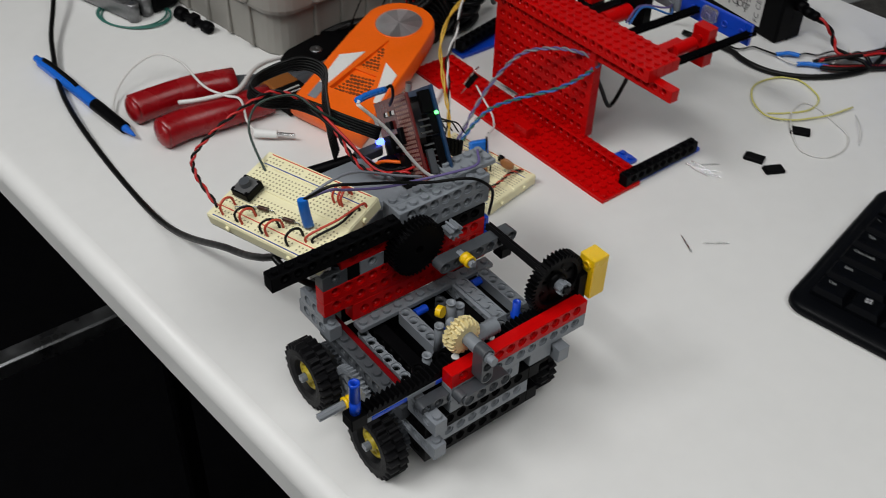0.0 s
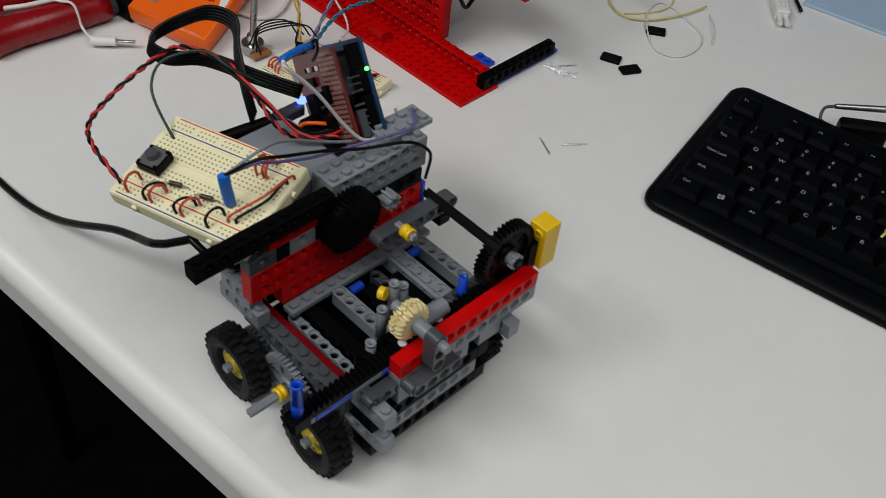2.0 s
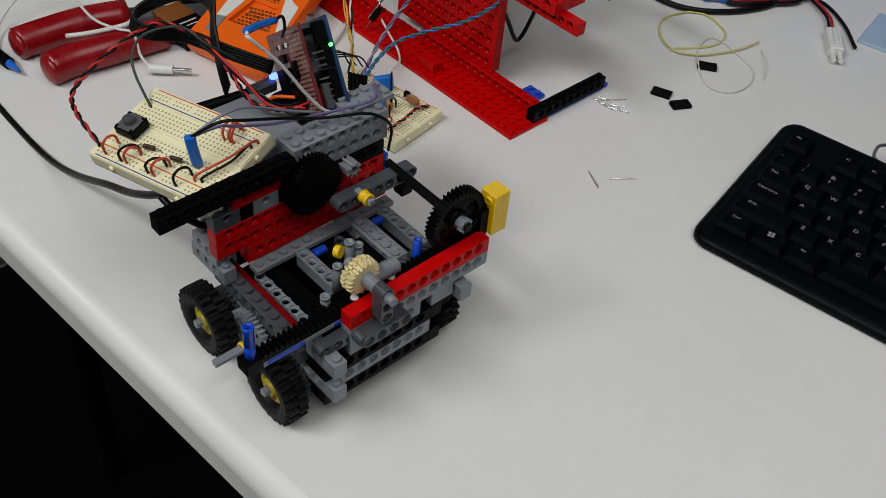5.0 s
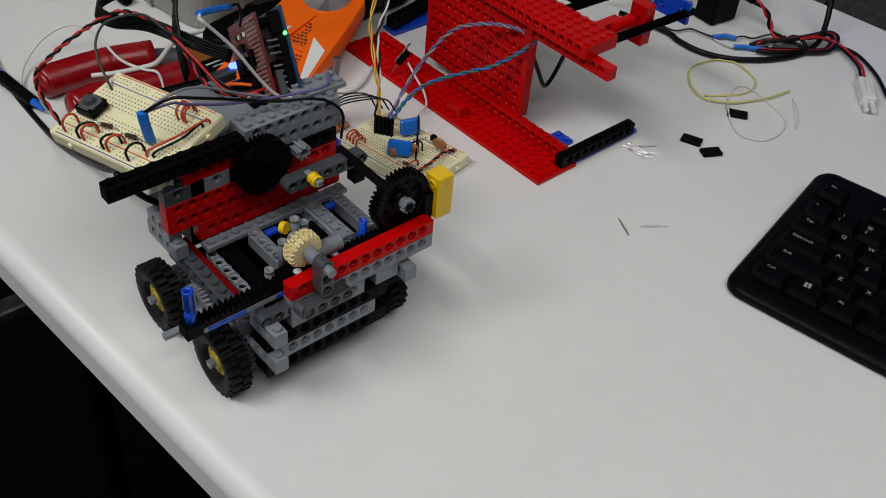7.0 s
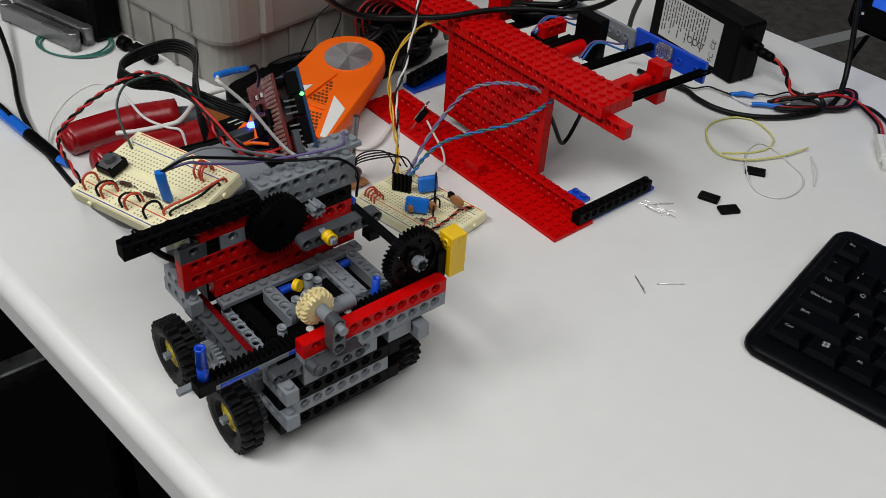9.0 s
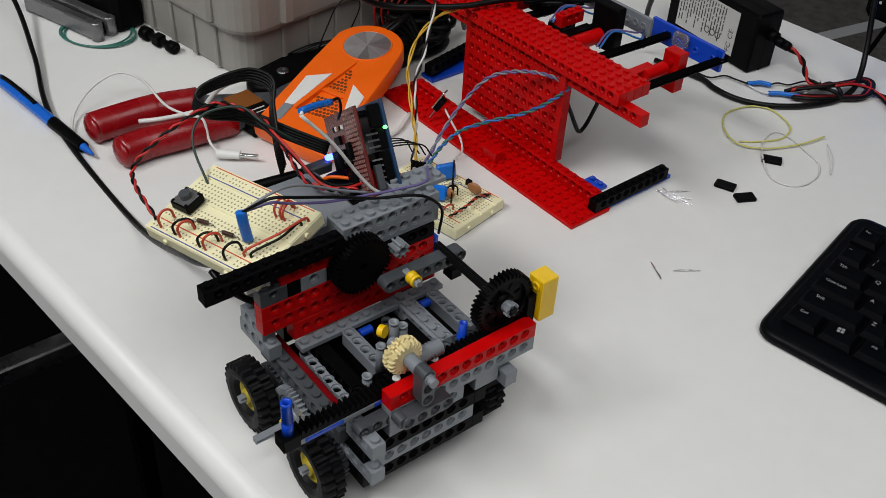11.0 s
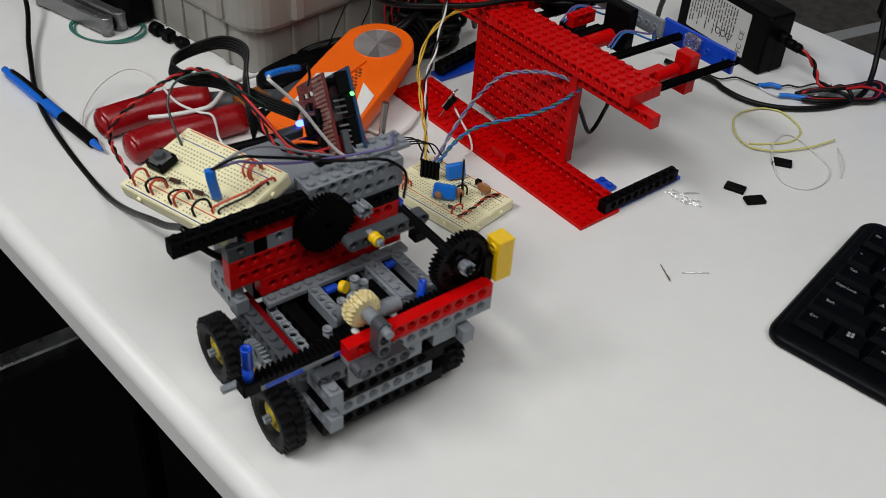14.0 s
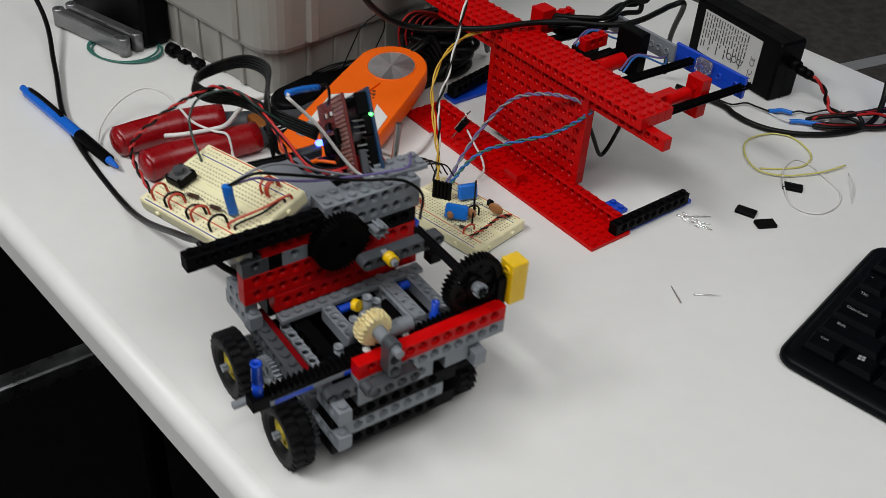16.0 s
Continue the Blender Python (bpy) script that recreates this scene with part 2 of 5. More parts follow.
def cyl(bm, p0, p1, r, n=14, r2=None, caps=True):
    p0, p1 = Vector(p0), Vector(p1)
    u, w = frames_along(p1 - p0)
    r2 = r if r2 is None else r2
    rings = []
    for p, q in ((p0, r), (p1, r2)):
        rings.append([bm.verts.new(p + q * (math.cos(k * math.tau / n) * u + math.sin(k * math.tau / n) * w)) for k in range(n)])
    for k in range(n):
        quad(bm, [rings[0][k], rings[0][(k + 1) % n], rings[1][(k + 1) % n], rings[1][k]], True)
    if caps:
        # the caps have corners of their own, so that the round side shades evenly
        quad(bm, [bm.verts.new(v.co) for v in rings[0][::-1]])
        quad(bm, [bm.verts.new(v.co) for v in rings[1]])
    return bm


def lathe(bm, profile, origin=(0, 0, 0), axis="x", n=32, closed=True):
    """Turns a profile of (along, radius) about an axis."""
    o, rings = Vector(origin), []
    for a, r in profile:
        ring = []
        for k in range(n):
            c, s = r * math.cos(k * math.tau / n), r * math.sin(k * math.tau / n)
            ring.append(bm.verts.new(o + Vector({"x": (a, c, s), "y": (s, a, c), "z": (c, s, a)}[axis])))
        rings.append(ring)
    pairs = list(zip(rings, rings[1:])) + ([(rings[-1], rings[0])] if closed else [])
    for a, b in pairs:
        for k in range(n):
            quad(bm, [a[k], b[k], b[(k + 1) % n], a[(k + 1) % n]], True)
    return bm


def smooth_path(pts, step=6):
    pts = [Vector(p) for p in pts]
    ext = [2 * pts[0] - pts[1]] + pts + [2 * pts[-1] - pts[-2]]
    out = []
    for i in range(1, len(ext) - 2):
        a, b, c, d = ext[i - 1 : i + 3]
        for k in range(step):
            t = k / step
            out.append(0.5 * ((2 * b) + (c - a) * t + (2 * a - 5 * b + 4 * c - d) * t * t + (3 * b - a - 3 * c + d) * t**3))
    return out + [pts[-1]]


def tube(bm, pts, r, n=7, step=6, flat=1.0):
    """A wire along a smooth path; flat below 1 squashes it to a ribbon."""
    path = smooth_path(pts, step)
    rings, u = [], None
    for i, p in enumerate(path):
        d = (path[min(i + 1, len(path) - 1)] - path[max(i - 1, 0)]).normalized()
        u = d.orthogonal() if u is None else u - d * u.dot(d)
        u.normalize()
        w = d.cross(u)
        rings.append([bm.verts.new(p + r * (math.cos(k * math.tau / n) * u + flat * math.sin(k * math.tau / n) * w)) for k in range(n)])
    for a, b in zip(rings, rings[1:]):
        for k in range(n):
            quad(bm, [a[k], a[(k + 1) % n], b[(k + 1) % n], b[k]], True)
    quad(bm, rings[0][::-1])
    quad(bm, rings[-1])
    return bm


def twisted(pts, offset, turns, phase, step=10):
    """A path that winds round another."""
    path = smooth_path(pts, step)
    out = []
    for i, p in enumerate(path):
        d = (path[min(i + 1, len(path) - 1)] - path[max(i - 1, 0)]).normalized()
        u = d.cross(Vector((0, 0, 1)))
        u = u.normalized() if u.length > 0.05 else Vector((1, 0, 0))
        w = d.cross(u)
        a = math.tau * turns * i / (len(path) - 1) + phase
        out.append(p + offset * (math.cos(a) * u + math.sin(a) * w))
    return out


def wire(name, pts, r, mat, parent=None, label="", n=7, step=6, flat=1.0):
    ob = part(name, tube(bmesh.new(), pts, r, n, step, flat), mat, parent, label if parent else "")
    return ob if parent else tagged(ob, label, "wire")


def bore(bm, cx, cz, hw, z0, z1, y0, y1, r=2.45, seg=16, end=0):
    """One bored cell of a beam: both side faces, with the hole and its countersink between them. end: a round end to that side."""
    out = []
    for k in range(seg):
        c, s = math.cos(k * math.tau / seg), math.sin(k * math.tau / seg)
        m = min(hw / abs(c) if abs(c) > 1e-6 else 1e9, (z1 - cz) / s if s > 1e-6 else ((cz - z0) / -s if s < -1e-6 else 1e9))
        if end and c * end > 1e-6:
            m = z1 - cz
        out.append((cx + c * m, cz + s * m))
    for x, sx in ((cx - hw, -1), (cx + hw, 1)):
        for z in (z0, z1):
            if sx != end:
                k = round(math.atan2(z - cz, x - cx) / math.tau * seg) % seg
                out[k] = (x, z)

    def ring(y, rr):
        return [bm.verts.new((cx + rr * math.cos(k * math.tau / seg), y, cz + rr * math.sin(k * math.tau / seg))) for k in range(seg)]

    rings = [[bm.verts.new((x, y0, z)) for x, z in out], ring(y0, r + 0.65), ring(y0 + 0.9, r + 0.65), ring(y0 + 0.9, r)]
    rings += [ring(y1 - 0.9, r), ring(y1 - 0.9, r + 0.65), ring(y1, r + 0.65), [bm.verts.new((x, y1, z)) for x, z in out]]
    for i, (a, b) in enumerate(zip(rings, rings[1:])):
        for k in range(seg):
            quad(bm, [a[k], a[(k + 1) % seg], b[(k + 1) % seg], b[k]], i == 3)


def stud(bm, x, y, z, r=2.45, h=1.75, n=12):
    cyl(bm, (x, y, z - 0.2), (x, y, z + h), r, n, r * 0.96)


_beams = {}


def beam_mesh(n, studs=True, holes=True, h=9.6):
    """A bored building beam of n studs along x."""
    bm = bmesh.new()
    L = 8.0 * n
    if not holes or n < 2:
        box(bm, 0.05, L - 0.05, 0, 8, 0, h)
    else:
        g = 0.3
        for k in range(1, n):
            bore(bm, 8.0 * k, 5.8, 4.0, g, h - g, 0, 8)
        for x0, x1 in ((0.05 + g, 4), (L - 4, L - 0.05 - g)):
            for y in (0, 8):
                quad(bm, [bm.verts.new(p) for p in ((x0, y, g), (x1, y, g), (x1, y, h - g), (x0, y, h - g))])
        x0, x1 = 0.05, L - 0.05
        for z, zz in ((0, g), (h, h - g)):
            for y, yy in ((0, g), (8, 8 - g)):
                quad(bm, [bm.verts.new(p) for p in ((x0 + g, y, zz), (x1 - g, y, zz), (x1 - g, yy, z), (x0 + g, yy, z))])
            quad(bm, [bm.verts.new(p) for p in ((x0 + g, g, z), (x1 - g, g, z), (x1 - g, 8 - g, z), (x0 + g, 8 - g, z))])
        for x, xx in ((x0, x0 + g), (x1, x1 - g)):
            quad(bm, [bm.verts.new(p) for p in ((x, g, g), (x, 8 - g, g), (x, 8 - g, h - g), (x, g, h - g))])
            for y, yy in ((0, g), (8, 8 - g)):
                quad(bm, [bm.verts.new(p) for p in ((xx, y, g), (xx, y, h - g), (x, yy, h - g), (x, yy, g))])
            for z, zz in ((0, g), (h, h - g)):
                quad(bm, [bm.verts.new(p) for p in ((xx, g, z), (xx, 8 - g, z), (x, 8 - g, zz), (x, g, zz))])
    if studs:
        for k in range(n):
            stud(bm, 8 * k + 4, 4, h)
    return bm


def beam(name, n, mat, parent, x, y, z, rz=0, studs=True, holes=True, label="", h=9.6, rx=0, ry=0):
    key = (n, studs, holes, h, mat.name)
    m = mm(x, y, z, rx, ry, rz)
    if key in _beams:
        ob = new(name, _beams[key])
        ob.parent, ob.matrix_basis = parent, m
        if label:
            ob["label"] = label
        return ob
    ob = part(name, beam_mesh(n, studs, holes, h), mat, parent, label, m)
    _beams[key] = ob.data
    return ob


def liftarm_mesh(n, t=7.8):
    """A round-ended bored arm of n holes along x, its first hole at the origin, bored along y."""
    bm = bmesh.new()
    hh, L = t / 2, 8.0 * (n - 1)
    for k in range(n):
        bore(bm, 8.0 * k, 0, 4.0, -hh, hh, 0, t, end=-1 if k == 0 else (1 if k == n - 1 else 0))
    out = [(L + hh * math.cos(a * math.pi / 8), hh * math.sin(a * math.pi / 8)) for a in range(-4, 5)]
    out += [(-hh * math.cos(a * math.pi / 8), hh * math.sin(a * math.pi / 8)) for a in range(4, -5, -1)]
    lo = [bm.verts.new((x, 0, z)) for x, z in out]
    hi = [bm.verts.new((x, t, z)) for x, z in out]
    for k in range(len(out)):
        quad(bm, [lo[k], lo[(k + 1) % len(out)], hi[(k + 1) % len(out)], hi[k]], True)
    return bm


def gear_mesh(teeth, r, width, web=None, hole=2.6, bevel=0.0, groove=False):
    """A toothed wheel about y, with spokes when web is given."""
    bm = bmesh.new()
    ro, ri = r, r - 2.2
    prof = []
    for k in range(teeth):
        for f, q in ((0.0, ri), (0.22, ri), (0.36, ro), (0.64, ro), (0.78, ri)):
            a = (k + f) / teeth * math.tau
            prof.append((q * math.cos(a), q * math.sin(a)))
    inner = (ri - 2.5) if web else hole
    n = len(prof)
    def ring(y, pts):
        return [bm.verts.new((x, y, z)) for x, z in pts]
    inn = [(inner * math.cos(math.atan2(z, x)), inner * math.sin(math.atan2(z, x))) for x, z in prof]
    half = width / 2
    rim = [(x * (1 - bevel), z * (1 - bevel)) for x, z in prof]
    rings = [ring(-half, inn), ring(-half, rim), ring(-half * 0.6, prof), *((ring(-half * 0.12, prof), ring(-half * 0.06, [(x * 0.78, z * 0.78) for x, z in prof]), ring(half * 0.06, [(x * 0.78, z * 0.78) for x, z in prof]), ring(half * 0.12, prof)) if groove else ()), ring(half * 0.6, prof), ring(half, rim), ring(half, inn)]
    for a, b in zip(rings, rings[1:] + rings[:1]):
        for k in range(n):
            quad(bm, [a[k], b[k], b[(k + 1) % n], a[(k + 1) % n]])
    if web:
        lathe(bm, [(-half * 1.1, 6.0), (half * 1.1, 6.0), (half * 1.1, hole), (-half * 1.1, hole)], axis="y", n=20)
        for k in range(8):
            a, w = k * math.tau / 8, math.tau / 8
            for side in (-1, 1):
                y = side * half * 0.35
                for f0, f1, q0, q1 in ((0.0, 1.0, 5.5, 8.2), (0.0, 1.0, inner * 0.88, inner + 0.4), (0.0, 0.38, 8.2, inner * 0.88), (0.62, 1.0, 8.2, inner * 0.88)):
                    for i in range(3):
                        t0, t1 = a + w * (f0 + (f1 - f0) * i / 3), a + w * (f0 + (f1 - f0) * (i + 1) / 3)
                        quad(bm, [bm.verts.new((q * math.cos(t), y, q * math.sin(t))) for q, t in ((q0, t0), (q1, t0), (q1, t1), (q0, t1))])
    return bm


def axle_mesh(p0, p1, r=2.3):
    """A cross-shaped axle."""
    bm = bmesh.new()
    p0, p1 = Vector(p0), Vector(p1)
    u, w = frames_along(p1 - p0)
    a, b = r, r * 0.4
    out = [(a, -b), (a, b), (b, b), (b, a), (-b, a), (-b, b), (-a, b), (-a, -b), (-b, -b), (-b, -a), (b, -a), (b, -b)]
    lo = [bm.verts.new(p0 + x * u + y * w) for x, y in out]
    hi = [bm.verts.new(p1 + x * u + y * w) for x, y in out]
    quad(bm, lo[::-1])
    quad(bm, hi)
    for k in range(12):
        quad(bm, [lo[k], lo[(k + 1) % 12], hi[(k + 1) % 12], hi[k]])
    return bm


# ---- the room and the desk ----
def slab(name, m, sx, sy, sz, mat, label, category):
    bm = bmesh.new()
    box(bm, -sx / 2, sx / 2, -sy / 2, sy / 2, -sz / 2, sz / 2, 2)
    return tagged(part(name, bm, mat, None, "", m), label, category, kind="structure")


slab("floor", mm(400, 300, -740), 6400, 6400, 20, CARPET, "dark charcoal office carpet floor", "floor")
slab("ceiling", mm(400, 300, 1980), 6400, 6400, 40, CEIL, "white tiled office ceiling", "ceiling")
for nm, m, sx, sy in (("wall_north", mm(400, 3500, 620), 6400, 100), ("wall_south", mm(400, -2900, 620), 6400, 100), ("wall_east", mm(3600, 300, 620), 100, 6300), ("wall_west", mm(-2800, 300, 620), 100, 6300)):
    slab(nm, m, sx, sy, 2700, WALL, "plain pale grey painted office wall", "wall")

# an added sheet that paints the dark shade on the carpet beside and below the desk
slab("floor_mat", mm(-700, 300, -727), 2400, 3200, 6, FLOORDARK, "added near-black sheet standing in for shade on the floor by the desk", "floor mat")

slab("floor_strip", mm(2420, 850, -728, 0, 0, -10.5), 1500, 42, 4, WALL, "pale grey cover strip on the carpet", "floor strip")
slab("floor_strip", mm(2050, 760, -728.5, 0, 0, 18), 560, 12, 3, FLOORDARK, "thin dark joint strip on the carpet", "floor strip")

# The desk: a thick white top with a rounded front edge; its front runs along DESK_TURN
DESK_TURN = 4.9
desk = holder("desk", mm(-76, 90, 0, 0, 0, DESK_TURN), "white laminate office desk with a rounded front edge", "desk")


def desk_top():
    bm = bmesh.new()
    prof = [(0.0, -30.0)]
    R = 13.0
    for k in range(9):
        a = math.pi - k * math.pi / 16
        prof.append((R + R * math.cos(a), -R + R * math.sin(a)))
    prof += [(40.0, 0.0), (751.0, 0.0), (754.0, -3.0), (754.0, -30.0)]
    y0, y1 = -900.0, 1500.0
    a = [bm.verts.new((x, y0, z)) for x, z in prof]
    b = [bm.verts.new((x, y1, z)) for x, z in prof]
    for k in range(len(prof)):
        quad(bm, [a[k], a[(k + 1) % len(prof)], b[(k + 1) % len(prof)], b[k]], 0 < k < 9)
    quad(bm, a[::-1])
    quad(bm, b)
    return bm


part("desktop", desk_top(), DESK, desk)
for y in (-820, 1420):
    for x in (60, 690):
        bm = bmesh.new()
        box(bm, x - 20, x + 20, y - 20, y + 20, -730, -30, 2)
        part("leg", bm, BLACK, desk, "black steel desk leg")

# The dark metal bars low beside the desk
rack = holder("metal_frame", mm(-60, 470, -300), "dark metal frame low beside the desk", "frame")
bm = bmesh.new()
box(bm, -190, 110, -14, 8, -10, 10, 2)
part("rail", bm, STEEL, rack, "grey steel bar")
for x in (-180, 100):
    bm = bmesh.new()
    box(bm, x - 10, x + 10, -12, 8, -430, -10, 2)
    part("post", bm, BLACK, rack)

# ---- the robot ----
robot = holder("toy_robot", mm(*RIDE), "wheeled building-brick robot in red, grey and black with circuit boards", "robot")

# front stack of bored beams
beam("front_beam", 12, RED, robot, 0, 0, 62.4, studs=False, label="red bored beam")
beam("front_beam", 12, LGREY, robot, 0, 0, 52.8, studs=False, label="light grey bored beam")
beam("front_beam", 6, LGREY, robot, 0, 0.1, 43.2, studs=False)
beam("front_beam", 8, BLACK, robot, -8, 0, 33.6, studs=False, label="black bored beam")
beam("front_beam", 8, LGREY, robot, -8, 0, 24.0, studs=False)
beam("front_beam", 8, BLACK, robot, -8, 0, 14.4, studs=False, label="black bored beam")
beam("support_block", 2, LGREY, robot, 56, 0.4, 43.2, studs=False, holes=False)
beam("support_block", 2, LGREY, robot, 81, -5, 40.0, rz=90, studs=False)
# side rails, along y
for x in (-8, 64):
    beam("side_rail", 10 if x > 0 else 3, LGREY, robot, x, 8.2 if x > 0 else -8, 43.2, rz=90)
    beam("side_rail", 10 if x > 0 else 12, LGREY, robot, x, 8.2 if x > 0 else -8, 24.0, rz=90)
    beam("side_rail", 11, BLACK, robot, x, 0, 33.6, rz=90, studs=False)
    beam("side_rail", 11, BLACK, robot, x, 0, 14.4, rz=90, studs=False)
beam("deck_rail", 10, DGREY, robot, -12.0, 16, 36.0, rz=90)
# red plate down between the rails; its shade is put into the colour
bm = bmesh.new()
box(bm, -11.8, -8.2, 18, 96, 42.0, 45.2)
part("side_plate", bm, SHADERED, robot, "narrow red plate with shade in its colour")
part("deck_rail", liftarm_mesh(7, 5.0), LGREY, robot, "", mm(-4.5, 26, 41.0, 90, 0, 90))
beam("deck_rail", 6, BLACK, robot, 9.0, 24, 38.0, rz=90, studs=False)
for x in (20, 62, 78):
    part("cross_rail", liftarm_mesh(6), LGREY, robot, "light grey round-ended arm", mm(x, 27, 46, 90, 0, 90))
part("cross_rail", liftarm_mesh(6, 6.0), DGREY, robot, "dark grey round-ended arm", mm(45, 27, 44, 90, 0, 90))
for x, y in ((18, 24), (34, 22)):
    beam("inner_beam", 5, BLACK, robot, x + 22, y, 40, rz=90, studs=False)
part("deck_pan", box(bmesh.new(), -4, 88, 8, 96, 28, 33), BLACK, robot)
part("deck_arm", liftarm_mesh(6), DGREY, robot, "dark grey round-ended arm", mm(34, 20, 57, 90))
part("deck_arm", liftarm_mesh(6), BLACK, robot, "", mm(-6, 20, 57, 90))
part("cross_arm", liftarm_mesh(3, 6.6), DGREY, robot, "dark grey round-ended arm", mm(-15, 1.0, 55.5))
for x, y in ((29, 66), (71, 66), (34, 44)):
    part("joint_pin", cyl(bmesh.new(), (x - 3, y, 50), (x + 5, y, 50), 2.5, 12), BLUE, robot, "blue joint pin")
# back plate and wall
bm = bmesh.new()
box(bm, -8, 88, 70.5, 78.5, 50.0, 53.2)
for k in range(12):
    stud(bm, -4 + 8 * k, 74.5, 53.2)
part("back_plate", bm, LGREY, robot, "light grey studded plate")
YW = 79.0
beam("wall_beam", 12, RED, robot, -8, YW - 0.4, 53.4, studs=False, label="red bored beam", h=12.0)
beam("wall_beam", 14, RED, robot, -26, YW - 0.2, 65.6, studs=False)
beam("wall_beam", 14, RED, robot, -26, YW - 0.2, 75.2, studs=False)
beam("wall_beam", 2, DGREY, robot, -26, YW, 84.8, label="dark grey bored brick")
beam("wall_beam", 1, BLACK, robot, -10, YW, 84.8, studs=False)
beam("wall_beam", 2, LGREY, robot, -2, YW, 84.8, studs=False)
beam("wall_beam", 9, BLACK, robot, 14, YW, 84.8, studs=False)
beam("wall_beam", 4, RED, robot, -14, YW, 94.4, studs=False)
beam("wall_beam", 1, LGREY, robot, 18, YW, 94.4, studs=False)
beam("wall_beam", 10, BLACK, robot, -58, YW - 5, 105.4, label="long black studded beam")
part("under_clip", box(bmesh.new(), -32, -18, 82, 92, 95, 104), WHITE, robot, "white plastic clip")
beam("wall_foot", 3, LGREY, robot, -16, 84, 56, rz=90)
beam("wall_foot", 4, LGREY, robot, -16, 78, 46.4, rz=90)
# grey studded double block on top
for y in (YW + 1, YW + 9):
    beam("top_beam", 8, LGREY, robot, 25, y, 94.4, studs=False)
    beam("top_beam", 8, LGREY, robot, 25, y, 104.0)
bm = bmesh.new()
box(bm, 66, 98, YW + 7, YW + 23, 113.8, 117)
for i in range(4):
    for j in range(2):
        stud(bm, 70 + 8 * i, YW + 11 + 8 * j, 117)
part("top_plate", bm, LGREY, robot, "light grey studded plate")
part("top_tile", box(bmesh.new(), 60, 84, YW + 27, YW + 43, 106, 111), RED, robot, "red tile")
# rear body under the boards
part("motor_case", box(bmesh.new(), 10, 50, 100, 148, 74, 106, 3), LGREY, robot, "grey plastic motor case")
part("motor_cover", box(bmesh.new(), 51, 86, 98, 142, 74, 105, 3), BLACK, robot, "black motor housing")
part("rear_body", box(bmesh.new(), -4, 76, 96, 150, 34, 73, 1.5), BLACK, robot)
part("rear_body", box(bmesh.new(), -30, 30, 100, 150, 90, 96, 1.5), BLACK, robot)


AXLE_Z = 21.6 - RIDE[2]


def wheel(x, y, side):
    w = holder("wheel", mm(x, y, AXLE_Z), "yellow-hubbed wheel", "", parent=robot)
    bm = bmesh.new()
    n = 96
    prof = [(-2, 7.9, 0), (-2, 9.6, 0), (-5.6, 11.4, 0), (-6.8, 14.6, 0), (-6.8, 18.2, 0), (-6.4, 19.6, 1), (-5.9, 21.6, 1), (-0.25, 21.6, 1), (-0.2, 19.8, 0), (0.2, 19.8, 0), (0.25, 21.6, 2), (5.9, 21.6, 2), (6.4, 19.6, 2), (6.8, 18.2, 0), (6.8, 14.6, 0), (5.6, 11.4, 0), (2, 9.6, 0), (2, 7.9, 0)]
    rings = []
    for xx, rr, row in prof:
        ring = []
        for k in range(n):
            low = row and (k + (0 if row == 1 else 2)) % 4 in (0, 1) and rr > 19
            q = (17.8 if rr < 20 else 18.7) if low else rr
            ring.append(bm.verts.new((xx, q * math.cos(k * math.tau / n), q * math.sin(k * math.tau / n))))
        rings.append(ring)
    for r0, r1 in zip(rings, rings[1:] + rings[:1]):
        for k in range(n):
            quad(bm, [r0[k], r1[k], r1[(k + 1) % n], r0[(k + 1) % n]])
    part("tyre", bm, RUBBER, w, "black lugged rubber tyre")
    bm = bmesh.new()
    lathe(bm, [(-3.0, 9.4), (3.0, 9.4), (3.0, 7.8), (-3.0, 7.8)], n=28)
    lathe(bm, [(-5, 4.0), (5, 4.0), (5, 2.5), (-5, 2.5)], n=20)
    for k in range(6):
        a = k * math.tau / 6
        u = Vector((0, math.cos(a), math.sin(a)))
        cyl(bm, u * 3.5 + Vector((2.0 * side, 0, 0)), u * 8.4 + Vector((1.2 * side, 0, 0)), 1.5, 6)
    part("rim", bm, HUB, w, "yellow spoked hub")
    part("axle_end", axle_mesh((-8.5, 0, 0), (8.5, 0, 0), 2.4), LGREY, w)
    return w


wheels = [wheel(x, y, s) for x, y, s in ((-29, 26, -1), (-30.5, 88.5, -1), (79, 27, 1), (79, 88.5, 1))]
for x in (-31, 79):
    for y in (26, 88.5):
        part("wheel_axle", axle_mesh((x, y, AXLE_Z), (24, y, AXLE_Z), 2.2), BLACK, robot)
side_gears = []
for y, tt, r, mt in ((26, 24, 13.5, DGREY), (57, 40, 19.6, LGREY), (88.5, 24, 13.5, DGREY)):
    for x in (-22 if r > 15 else -17,):
        g = part("side_gear", gear_mesh(tt, r, 3.6, web=r > 15), mt, robot, "grey toothed gear", mm(x, y, AXLE_Z + 3 if r > 15 else AXLE_Z, 0, 0, 90))
        side_gears.append((g, r))
part("drive_axle", axle_mesh((-47, 57, AXLE_Z + 1.5), (-6, 57, AXLE_Z + 1.5), 2.4), LGREY, robot, "grey cross axle")
part("bush", lathe(bmesh.new(), [(-33, 4.0), (-31.2, 4.0), (-31.0, 3.3), (-30, 3.3), (-29.8, 4.0), (-28, 4.0), (-28, 2.4), (-33, 2.4)], (3, 57, AXLE_Z + 1.5), "x", 20), YELLOW, robot, "yellow bush")

